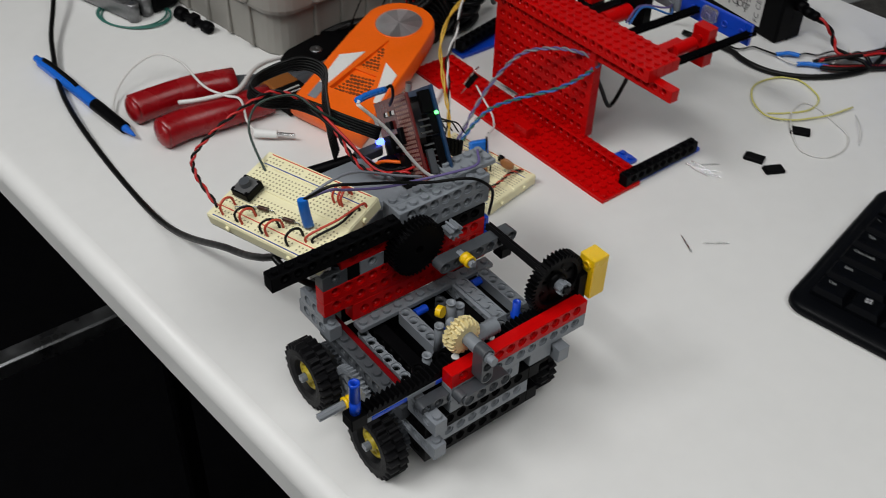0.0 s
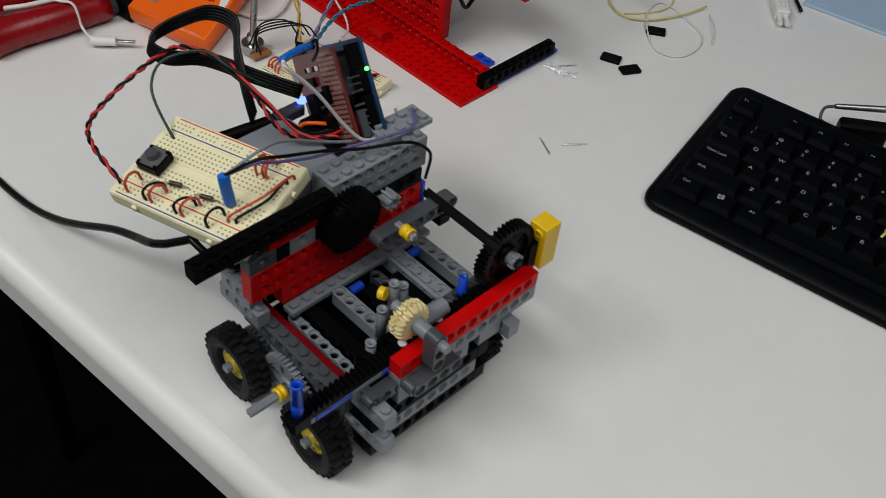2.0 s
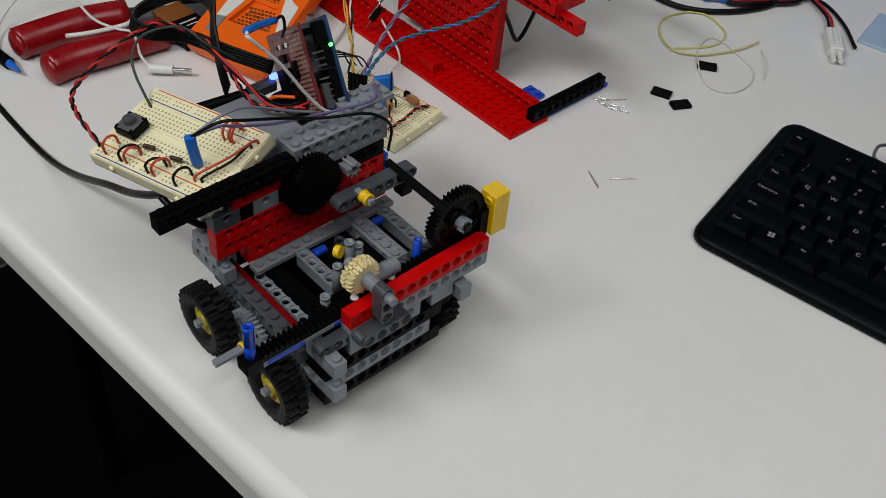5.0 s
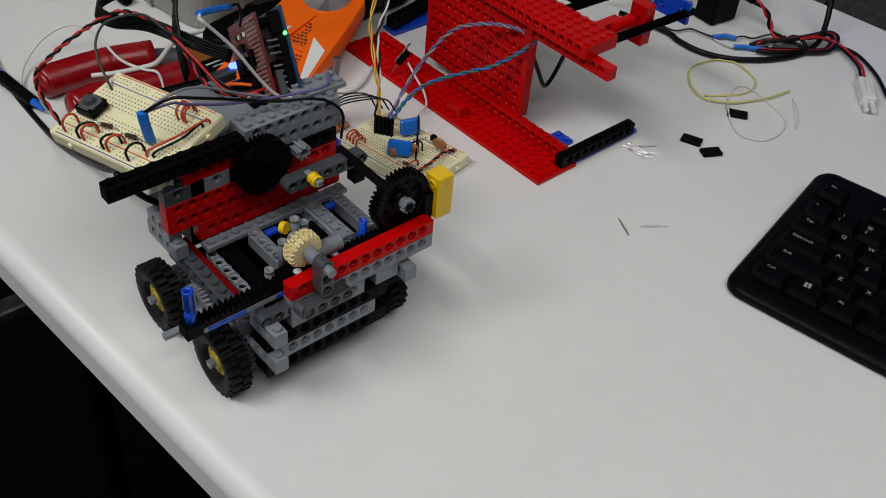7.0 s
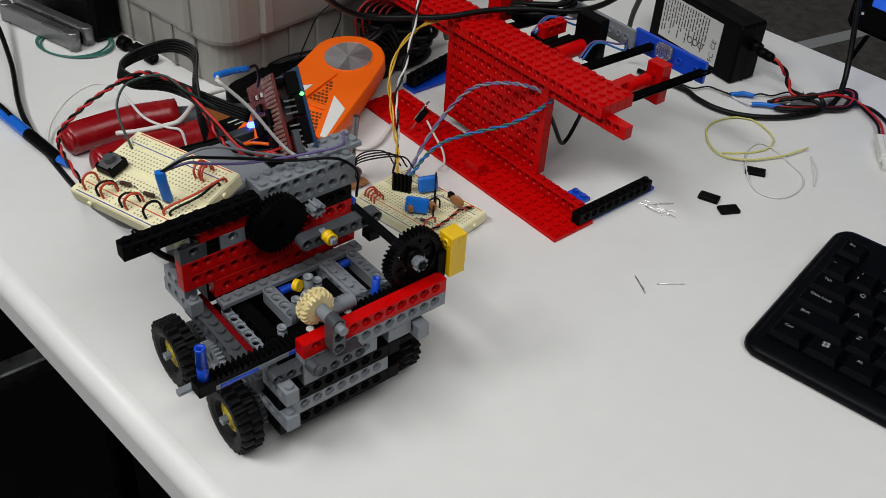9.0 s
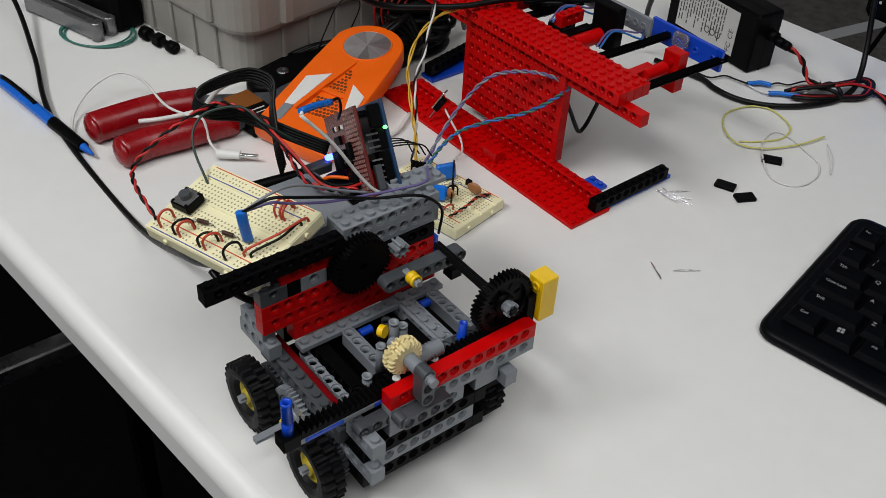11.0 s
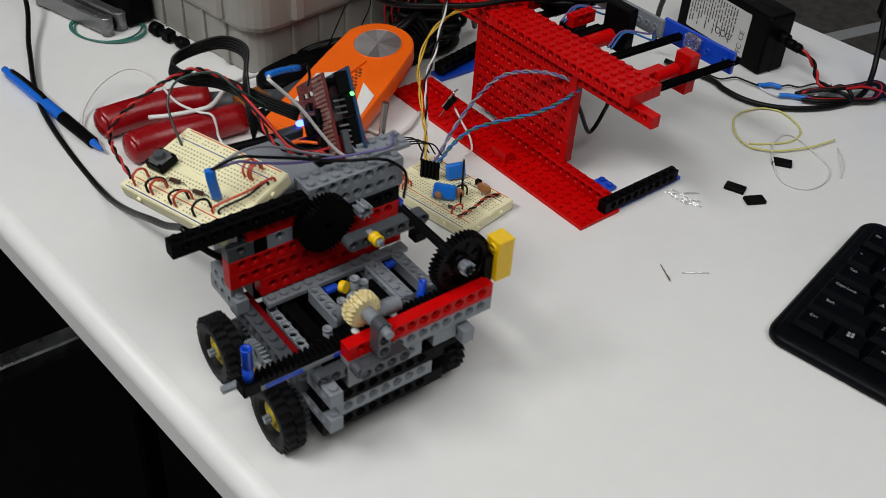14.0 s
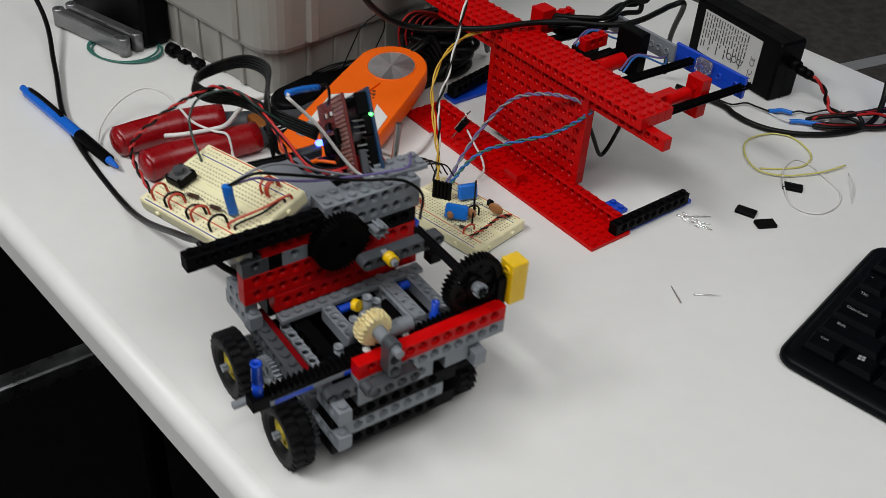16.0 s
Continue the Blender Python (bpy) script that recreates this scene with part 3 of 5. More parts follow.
# gears above the deck
GEARS = [("big_gear", 40, 18.8, 6.4, BLACK, (79, 11.5, 87.5)), ("pinion", 24, 10.4, 8.4, TAN, (16, 13, 82.6))]
driven = []
for nm, tt, r, wd, mt, at in GEARS:
    g = part(nm, gear_mesh(tt if nm == "big_gear" else 20, r, wd, web=nm == "big_gear", bevel=0.0 if nm == "big_gear" else 0.12, groove=nm == "pinion"), mt, robot, "large black spoked gear" if nm == "big_gear" else "thick tan gear", mm(*at))
    driven.append((g, r, at))
bigger = part("back_gear", gear_mesh(40, 17.4, 9.0, web=False, groove=True), BLACK, robot, "large black gear", mm(30.5, 73, 94))
part("bush", cyl(bmesh.new(), (79, 2.5, 87.5), (79, 9.5, 87.5), 3.6, 10), LGREY, robot, "grey notched bush")
g8 = gear_mesh(8, 4.9, 8.0)
part("small_gear", g8, LGREY, robot, "small grey gear", mm(55, 71, 95))
part("small_gear", gear_mesh(8, 4.4, 3.0), LGREY, robot, "", mm(79, 4.0, 87.5))
part("drive_axle", axle_mesh((79, 1, 87.5), (81, 70, 86), 2.6), BLACK, robot, "black cross axle")
part("pinion_axle", cyl(bmesh.new(), (17, -9, 82.6), (17, 24, 82.6), 3.0, 14), LGREY, robot)
part("pinion_sleeve", cyl(bmesh.new(), (17, -4, 82.6), (17, 10, 82.6), 3.9, 16), LGREY, robot, "grey sleeve")
part("axle_arm", liftarm_mesh(3), DGREY, robot, "dark grey upright arm", mm(17, -8, 67.6, 0, -90))
part("axle_arm", liftarm_mesh(4), DGREY, robot, "dark grey arm", mm(6, -8.2, 57.5))
part("sleeve", cyl(bmesh.new(), (4, -7, 58), (4, 6, 58), 3.6, 16), DGREY, robot)
part("grey_tip", cyl(bmesh.new(), (17, -12.5, 82.6), (17, -8, 82.6), 2.6, 12), LGREY, robot, "light grey axle tip")
bm = bmesh.new()
worm = [(23, 0.4)]
for k in range(8):
    worm += [(23 + 2.2 * k, 3.0), (24.1 + 2.2 * k, 4.8)]
lathe(bm, worm + [(40.6, 3.0), (40.6, 0.4)], (0, 13, 75.5), "x", 16, closed=False)
part("worm", bm, LGREY, robot, "grey ribbed worm gear")
for x, y, z0, z1 in ((1, 22, 56, 69), (15, 30, 56, 76), (25, 33, 60, 85), (30, 32, 60, 81)):
    bm = bmesh.new()
    lathe(bm, [(z0, 2.7), (z1 - 3, 2.7), (z1 - 2.6, 2.3), (z1 - 1, 2.3), (z1 - 0.8, 2.8), (z1, 2.8), (z1, 1.7), (z0, 1.7)], (x, y, 0), "z", 16)
    part("peg", bm, LGREY, robot, "upright grey tube")
part("bush", cyl(bmesh.new(), (18.5, 36, 80), (19.7, 33, 80.5), 3.4, 18), YELLOW, robot, "yellow bush")
# dark arm above the back plate
part("upper_arm", liftarm_mesh(7), DGREY, robot, "dark grey round-ended arm", mm(41, 58, 82.5))
bm = bmesh.new()
lathe(bm, [(51, 3.7), (53, 3.7), (53.2, 3.1), (54.4, 3.1), (54.6, 3.7), (57, 3.7), (57, 2.2), (51, 2.2)], (53, 0, 85.5), "y", 20)
part("bush", bm, YELLOW, robot, "yellow bush")
part("axle_end", axle_mesh((53, 48.5, 85.5), (53, 62, 85.5), 2.1), LGREY, robot)
for x, y, z0, z1 in ((62, 21, 62, 74),):
    bm = bmesh.new()
    lathe(bm, [(z0, 3.2), (z0 + 3, 3.2), (z0 + 4, 2.3), (z1, 2.3), (z1, 1.5), (z0, 1.5)], (x, y, 0), "z", 14)
    part("joint_pin", bm, BLUE, robot, "upright blue pin")
part("side_strut", box(bmesh.new(), 86, 88.6, 78, 84, 62, 84), BLUE, robot, "blue strut")
part("black_joint", box(bmesh.new(), 90, 98, 66, 74, 58, 65), BLACK, robot)

# ---- the pusher, which slides along the robot's front ----
pusher = holder("pusher", mm(0, 0, 0), "sliding toothed pusher with a yellow end block", "", parent=robot)


def rack_mesh():
    bm = bmesh.new()
    box(bm, -54, 100, 8.3, 15.9, 64, 67.4)
    for a, b in ((-46, 8), (40, 98)):
        x = a
        while x < b:
            vs = [bm.verts.new(p) for p in ((x, 8.3, 67.2), (x + 2.3, 8.3, 67.2), (x + 2.3, 15.9, 67.2), (x, 15.9, 67.2), (x + 0.7, 8.3, 69.8), (x + 1.6, 8.3, 69.8), (x + 1.6, 15.9, 69.8), (x + 0.7, 15.9, 69.8))]
            for f in ((4, 5, 6, 7), (0, 1, 5, 4), (1, 2, 6, 5), (2, 3, 7, 6), (3, 0, 4, 7)):
                quad(bm, [vs[i] for i in f])
            x += 3.14
    box(bm, 8, 40, 8.3, 15.9, 67.3, 69.0)
    return bm


part("toothed_rack", rack_mesh(), BLACK, pusher, "black toothed rack")
part("rack_base", box(bmesh.new(), -50, 100, 8.1, 15.9, 60.8, 64), LGREY, pusher, "light grey plate")
for x0, x1 in ((-44, -22), (-4, 10), (74, 96)):
    part("rack_plate", box(bmesh.new(), x0, x1, 7.7, 15, 61.2, 63.8), BLUE, pusher, "blue plate")
for x in (12, 36):
    part("rack_pin", cyl(bmesh.new(), (x, 12, 68.5), (x, 12, 69.5), 2.2, 12), WHITE, pusher)
bm = bmesh.new()
lathe(bm, [(68, 2.9), (76, 2.9), (76.4, 2.4), (78, 2.4), (78.4, 2.9), (88, 2.6), (89, 2.9), (90.5, 2.9), (90.5, 1.9), (86, 1.7), (68, 1.7)], (-51, 12, 0), "z", 14)
part("handle_pin", bm, BLUE, pusher, "upright blue pin")
part("pin_base", box(bmesh.new(), -56, -46.5, 7.6, 16.4, 61, 69), BLACK, pusher)
part("end_bracket", box(bmesh.new(), 94, 100, 6.5, 15.8, 60, 86), BLACK, pusher, "black upright bracket")
part("end_pin", lathe(bmesh.new(), [(49, 3.4), (51, 3.9), (60, 3.9), (60, 0.5), (49, 0.5)], (97, 10, 0), "z", 16), BLACK, pusher)
bm = bmesh.new()
box(bm, 100.2, 111.5, 3.0, 14.5, 68, 95.6, 0.5)
for z in (73, 81, 89):
    cyl(bm, (111.3, 8.8, z), (113, 8.8, z), 2.5, 12)
lathe(bm, [(99.2, 2.7), (100.6, 2.7), (100.6, 1.6), (99.2, 1.6)], (0, 8, 90.5), "x", 14)
part("yellow_block", bm, YELLOW, pusher, "bright yellow stacked brick")


# ---- breadboards ----
def breadboard(parent, m, name, label):
    """Half-size solderless board: 82 along x, 54.5 along y, its top at z = 0."""
    b = holder(name, m, label, "", parent=parent) if parent else holder(name, m, label, "breadboard")
    for y0, y1, nm in ((0.3, 10.2, "power_rail"), (10.7, 25.6, "terminal_strip"), (29.0, 43.9, "terminal_strip"), (44.3, 54.2, "power_rail")):
        part(nm, box(bmesh.new(), 0.3, 81.7, y0, y1, -1, 0, 0.25), CREAM, b)
    bm = bmesh.new()
    box(bm, 0, 82, 0, 54.5, -8.3, -0.6, 0.6)
    for x in (16, 62):
        cyl(bm, (x, 0.2, -4), (x, -1.6, -4), 1.6, 10)
    for y in (14, 40):
        cyl(bm, (81.8, y, -4), (83.6, y, -4), 1.6, 10)
    part("board", bm, CREAM, b, "cream plastic board")
    part("backing", box(bmesh.new(), 0.4, 81.6, 0.4, 54.1, -9.2, -8.2, 0.1), BACKING, b, "grey foam backing")
    bm = bmesh.new()
    def hole(x, y):
        s = 0.52
        quad(bm, [bm.verts.new(p) for p in ((x - s, y - s, 0.03), (x + s, y - s, 0.03), (x + s, y + s, 0.03), (x - s, y + s, 0.03))])
    for i in range(30):
        x = 41 + (i - 14.5) * 2.54
        for j in range(5):
            hole(x, 13.2 + 2.54 * j)
            hole(x, 31.2 + 2.54 * j)
        if i % 6 != 5:
            for y in (4.0, 6.54, 48.0, 50.54):
                hole(x, y)
    tagged(part("contact_grid", bm, CREAMD, b), kind="stuff")
    for y, mt in ((1.6, LINEB), (9.0, LINER), (45.6, LINEB), (53.0, LINER)):
        part("printed_line", box(bmesh.new(), 4, 78, y - 0.35, y + 0.35, -0.1, 0.06, 0.01), mt, b)
    return b


def jumper(b, x0, y0, x1, y1, h, mat, r=0.7, lean=(0, 0)):
    mx, my = (x0 + x1) / 2 + lean[0], (y0 + y1) / 2 + lean[1]
    pts = [(x0, y0, -1), (x0 + (mx - x0) * 0.1, y0 + (my - y0) * 0.1, h * 0.7), (mx, my, h), (x1 + (mx - x1) * 0.1, y1 + (my - y1) * 0.1, h * 0.7), (x1, y1, -1)]
    part("jumper_wire", tube(bmesh.new(), pts, r, 6, 5), mat, b)


def axial(b, x, y, ang, mat, ln=6.5, r=1.3):
    c, s = math.cos(radians(ang)), math.sin(radians(ang))
    part("diode", cyl(bmesh.new(), (x - c * ln / 2, y - s * ln / 2, 2.2), (x + c * ln / 2, y + s * ln / 2, 2.2), r, 12), mat, b)
    pts = [(x - c * 7, y - s * 7, -1), (x - c * 6.6, y - s * 6.6, 2), (x - c * 4, y - s * 4, 2.2), (x + c * 4, y + s * 4, 2.2), (x + c * 6.6, y + s * 6.6, 2), (x + c * 7, y + s * 7, -1)]
    part("diode_lead", tube(bmesh.new(), pts, 0.32, 5, 3), STEEL, b)


def film_cap(b, x, y, z0, ang, w=13.5, h=9.5, t=4.6, tilt=0.0, mat=None):
    part("capacitor", box(bmesh.new(), -w / 2, w / 2, -t / 2, t / 2, 0, h, 1.2), mat or SKYBLUE, b, "glossy blue film capacitor", mm(x, y, z0, tilt, 0, ang))


# the board on the robot: corner, long axis and short axis from three corners
LF, BK, RT = Vector((-52.6, 156, 101.5)), Vector((-1.6, 171, 114.5)), Vector((20, 94, 120))
ax_x, ax_y = (RT - BK).normalized(), (BK - LF).normalized()
ax_z = ax_x.cross(ax_y).normalized()
ax_y = ax_z.cross(ax_x)
board_pose = Matrix((ax_x, ax_y, ax_z)).transposed().to_4x4()
board_pose.translation = LF * MM
bread = breadboard(robot, board_pose, "breadboard", "cream solderless breadboard with jumper wires")
bm = bmesh.new()
box(bm, 6, 19, 17, 30, 1.2, 6.5, 0.5)
for x, y in ((7.5, 18.5), (17.5, 18.5), (7.5, 28.5), (17.5, 28.5)):
    cyl(bm, (x, y, 6.2), (x, y, 7.0), 1.0, 8)
part("push_button", bm, BLACK, bread, "square black push button")
part("button_frame", box(bmesh.new(), 6.8, 18.2, 17.8, 29.2, 6.4, 6.8, 0.1), TOOL, bread, "dull steel face plate")
part("button_cap", cyl(bmesh.new(), (12.5, 23.5, 6), (12.5, 23.5, 10.0), 3.2, 16), DGREY, bread)
part("button_pin", box(bmesh.new(), 6.5, 18.5, 17.2, 18.2, -1, 2, 0.1), STEEL, bread)
axial(bread, 30, 17, 10, DBROWN)
axial(bread, 49, 17, 8, DBROWN)
axial(bread, 20, 13.5, 25, BACKING, 4, 1.0)
for x, mt, y1, dx in ((10, WIREO, 13, 1), (25, WIREO, 12, 3), (21, WIREK, 13, 6), (44, WIREO, 13, 4), (40, WIREK, 12, 6), (59, WIREK, 13.5, 3)):
    jumper(bread, x, 4, x + dx, y1, 8.5, mt, 0.75)
for x in (62, 66, 68):
    jumper(bread, x, 40, x - 1.0, 49.5, 7.5, WIREO, 0.7)
jumper(bread, 80, 46, 66, 11, 5, WIREO, 0.75, (3, 0))
jumper(bread, 78.5, 42, 70, 12, 4.5, WIREK, 0.75, (4, 0))
# upright blue part with wires
part("blue_sleeve", tube(bmesh.new(), [(62, 19, 2), (62.2, 19.5, 9), (62.6, 20, 16), (62.8, 21, 22)], 2.9, 10, 4, 0.55), SKYBLUE, bread, "blue insulated connector")

# ---- controller board standing on the robot ----
up_ = Vector((7, 36, 48)).normalized()
far_ = Vector((0.1, 0.75, -0.65))
far_ = (far_ - up_ * far_.dot(up_)).normalized()
out_ = far_.cross(up_)
ctrl_pose = Matrix((out_, far_, up_)).transposed().to_4x4()
ctrl_pose.translation = Vector((56, 94, 111)) * MM
ctrl = holder("controller_board", ctrl_pose, "tilted stack of red and blue circuit boards", "", parent=robot)
part("base_board", box(bmesh.new(), 15, 16.8, -2, 62, -2, 55, 0.3), PCBB, ctrl, "dark blue circuit board")
part("shield_board", box(bmesh.new(), 0, 1.7, 0, 50, 0, 54, 0.3), PCBR, ctrl, "red circuit board with copper pads")
for j in range(7):
    bm = bmesh.new()
    for i in range(20):
        box(bm, -0.3, 0.2, 2.2 + 2.6 * j, 3.9 + 2.6 * j, 2.4 + 2.54 * i, 4.0 + 2.54 * i, 0.1)
    part("copper_strip", bm, COPPER, ctrl, "strip of small copper pads")
for z in (3.5, 49.5):
    part("header", box(bmesh.new(), 1.7, 8, 4, 48, z - 1.3, z + 1.3, 0.2), BLACK, ctrl, "black pin header")
    part("header", box(bmesh.new(), 8.3, 15, 4, 48, z - 1.3, z + 1.3, 0.2), BLACK, ctrl, "black pin header")
part("edge_header", box(bmesh.new(), 10, 14.8, 0, 5, 4, 26, 0.4), BLACK, ctrl)
part("edge_header", box(bmesh.new(), 8, 14.8, 0, 4, 40, 53, 0.4), BLACK, ctrl)
for k in range(6):
    part("pin", box(bmesh.new(), 4, 10.5, 1.0, 2.0, 5 + 3.4 * k, 6 + 3.4 * k, 0.1), STEEL, ctrl)
part("slot", box(bmesh.new(), 4, 8, -0.6, 3, 6, 20, 0.3), DGREY, ctrl, "dark grey slotted socket")
for k in range(3):
    part("pin", box(bmesh.new(), 3, 10, -1.2, -0.2, 29 + 3.6 * k, 30.1 + 3.6 * k, 0.1), CHROME, ctrl)
part("pin_block", box(bmesh.new(), 9.5, 14.8, -0.5, 8, 27.6, 39.6, 0.4), BLACK, ctrl)
part("usb_socket", box(bmesh.new(), 3, 15, 50, 64, 34, 46, 0.5), STEEL, ctrl)
part("power_socket", box(bmesh.new(), 4, 15, 50, 64, 4, 13, 0.5), BLACK, ctrl)
part("chip", box(bmesh.new(), 11, 15, 12, 46, 18, 27, 0.4), BLACK, ctrl)
part("chip", box(bmesh.new(), -3.5, 0, 16, 24, 10, 20, 0.4), BLACK, ctrl)
part("chip", box(bmesh.new(), -2.5, 0, 15, 20, 26, 36, 0.4), BLACK, ctrl)
part("chip", box(bmesh.new(), -6, 0, 24, 34, 22, 33, 0.6), BLACK, ctrl, "black socket")
part("chip", box(bmesh.new(), -2, 0, 28, 36, 36, 41, 0.4), BLACK, ctrl)
for k in range(5):
    part("resistor", box(bmesh.new(), -1.2, 0, 22 + 3.2 * k, 24 + 3.2 * k, 44, 46.6, 0.2), (WHITE, BLACK, BROWN)[k % 3], ctrl)
for k in range(4):
    part("pin", cyl(bmesh.new(), (-4.5, 19 + 2.4 * k, 24 + 1.2 * k), (-0.2, 19 + 2.4 * k, 24 + 1.2 * k), 0.9, 8), STEEL if k % 2 else BLACK, ctrl)
part("blue_connector", box(bmesh.new(), -8, -0.5, 38, 50, 4, 20, 0.8), BLUE, ctrl)
part("steel_can", cyl(bmesh.new(), (-9, 26, 9), (0, 26, 9), 5.0, 16), STEEL, ctrl, "round steel can")
part("green_light", cyl(bmesh.new(), (14.4, -3.2, 39), (14.4, -1.9, 39), 1.1, 10), GLOWG, ctrl, "lit green indicator")
part("blue_light", lathe(bmesh.new(), [(-5, 0.1), (-4.6, 1.2), (-3.6, 1.9), (-1, 1.9), (-0.2, 1.9), (-0.2, 0.1)], (-3, 42, 31), "x", 12, closed=False), GLOWB, ctrl, "lit blue indicator")

# wires carried on the robot
def rwire(pts, r, mat, label="", n=7, step=6, flat=1.0):
    return wire("wire", pts, r, mat, robot, label, n, step, flat)


tw = [(-45, 155, 103), (-46, 176, 112), (-43, 184, 120), (-29, 185, 130), (-9, 186, 138), (10, 186, 142), (23, 178, 138), (31, 165, 132), (31, 146, 124), (31, 128, 116), (40, 118, 112), (54, 109, 112)]
rwire(twisted(tw, 0.85, 17, 0, 9), 0.78, WIRER, "red twisted wire", 6, 1)
rwire(twisted(tw, 0.85, 17, math.pi, 9), 0.78, WIREK, "black twisted wire", 6, 1)
ribbon = [(56, 144, 118), (41, 161, 124), (25, 183, 130), (7, 189, 135), (1, 196, 140), (7, 198, 145), (22, 194, 150), (35, 191, 150), (42, 181, 146), (36, 171, 136), (30, 156, 122), (30, 151, 109)]
for k in range(5):
    rwire([(x + 0.4 * k, y - 0.3 * k, z + 1.75 * k - 3) for x, y, z in ribbon], 1.0, WIREK, "black ribbon cable strand", 6)
rwire([(-12, 157, 110), (-11, 174, 124), (-7, 182, 132), (2, 183, 140), (18, 173, 144), (25, 160, 138), (40, 150, 126)], 0.75, WIREDG, "dark green wire")
rwire([(20, 110, 170), (36, 106, 150), (49, 101, 128), (57, 97, 117), (64, 95.5, 113.5), (72, 97, 114), (85, 101, 116), (92, 108, 112)], 1.0, WIREW, "white wire")
rwire([(20, 110, 170), (24, 113, 171), (30, 116, 169)], 1.0, WIREW, "white wire end")
part("blue_heatshrink", tube(bmesh.new(), [(21, 112, 171), (32, 117, 168), (46, 123, 163)], 1.9, 8, 5), SKYBLUE, robot, "blue insulated wire end")
rwire([(46, 123, 163), (54, 128, 160), (58, 132, 150), (60, 138, 140)], 0.9, WIREK, "black wire end")
top_at = board_pose @ Vector((0.0628, 0.021, 0.021)) * 1000
rwire([top_at, (-10, 92, 141), (4, 89, 138), (29, 91, 127), (50, 86, 121), (69, 80, 119), (79, 77, 115), (88, 76, 104), (90, 80, 84)], 0.9, WIREK, "black wire")
rwire([top_at, (-8, 95, 136), (0, 94, 133), (21, 91, 127), (46, 90, 122), (66, 86, 121), (82, 84, 121), (92, 96, 120)], 0.8, WIREV, "violet wire")
rwire([top_at, (-6, 97, 140), (12, 100, 136), (36, 99, 124), (52, 96, 118)], 0.8, WIREGY, "grey wire")
rwire([(60, 112, 112), (48, 114, 112), (38, 122, 114), (32, 140, 126), (28, 158, 134)], 0.85, WIRER, "red wire")
rwire([(60, 116, 110), (46, 122, 110), (36, 132, 118), (30, 148, 128), (24, 168, 136)], 0.85, WIREK, "black wire")
rwire([(40, 128, 110), (50, 132, 108), (60, 124, 108)], 1.1, ORANGE, "orange wire end")
rwire([(-36, 113, 92), (-34, 104, 88), (-26, 100, 78), (-14, 98, 68)], 2.0, WIREK, "black cable under the board")
part("dark_rod", cyl(bmesh.new(), (8, 158, 100), (44, 148, 104), 3.4, 14), BLACK, robot, "black tube behind the board")
part("plug_head", box(bmesh.new(), 42, 60, 144, 151, 101, 108, 1), DGREY, robot, "dark plug")

# ---- keyboard ----
U = 19.05
keyboard = holder("keyboard", mm(346.7, -89.6, 20.4, 0, 0, -79.7), "black computer keyboard with white legends", "keyboard")
TILT_K = 4.6


def keyboard_body():
    bm = bmesh.new()
    x0, x1, y0, y1 = -6.0, 452.0, -83.5, 69.0
    R, n = 13.0, 6
    out = []
    for cx, cy, a0 in ((x1 - R, y1 - R, 0), (x0 + R, y1 - R, 90), (x0 + R, y0 + R, 180), (x1 - R, y0 + R, 270)):
        for k in range(n + 1):
            a = radians(a0 + 90 * k / n)
            out.append((cx + R * math.cos(a), cy + R * math.sin(a), math.cos(a), math.sin(a)))
    layers = []
    for off, h in ((-2.0, -99), (0.0, -98), (0.0, -8.5), (-2.2, -6.2), (-6.0, -5.6)):
        ring = []
        for x, y, c, s in out:
            z = (y + off * s) * math.tan(radians(TILT_K)) + h if h > -50 else (-20.0 + (1.6 if h == -98 else 0.2))
            ring.append(bm.verts.new((x + off * c, y + off * s, z)))
        layers.append(ring)
    m = len(out)
    for a, b in zip(layers, layers[1:]):
        for k in range(m):
            quad(bm, [a[k], a[(k + 1) % m], b[(k + 1) % m], b[k]], True)
    quad(bm, layers[-1])
    quad(bm, layers[0][::-1])
    return bm


part("case", keyboard_body(), KBODY, keyboard)
_caps = {}


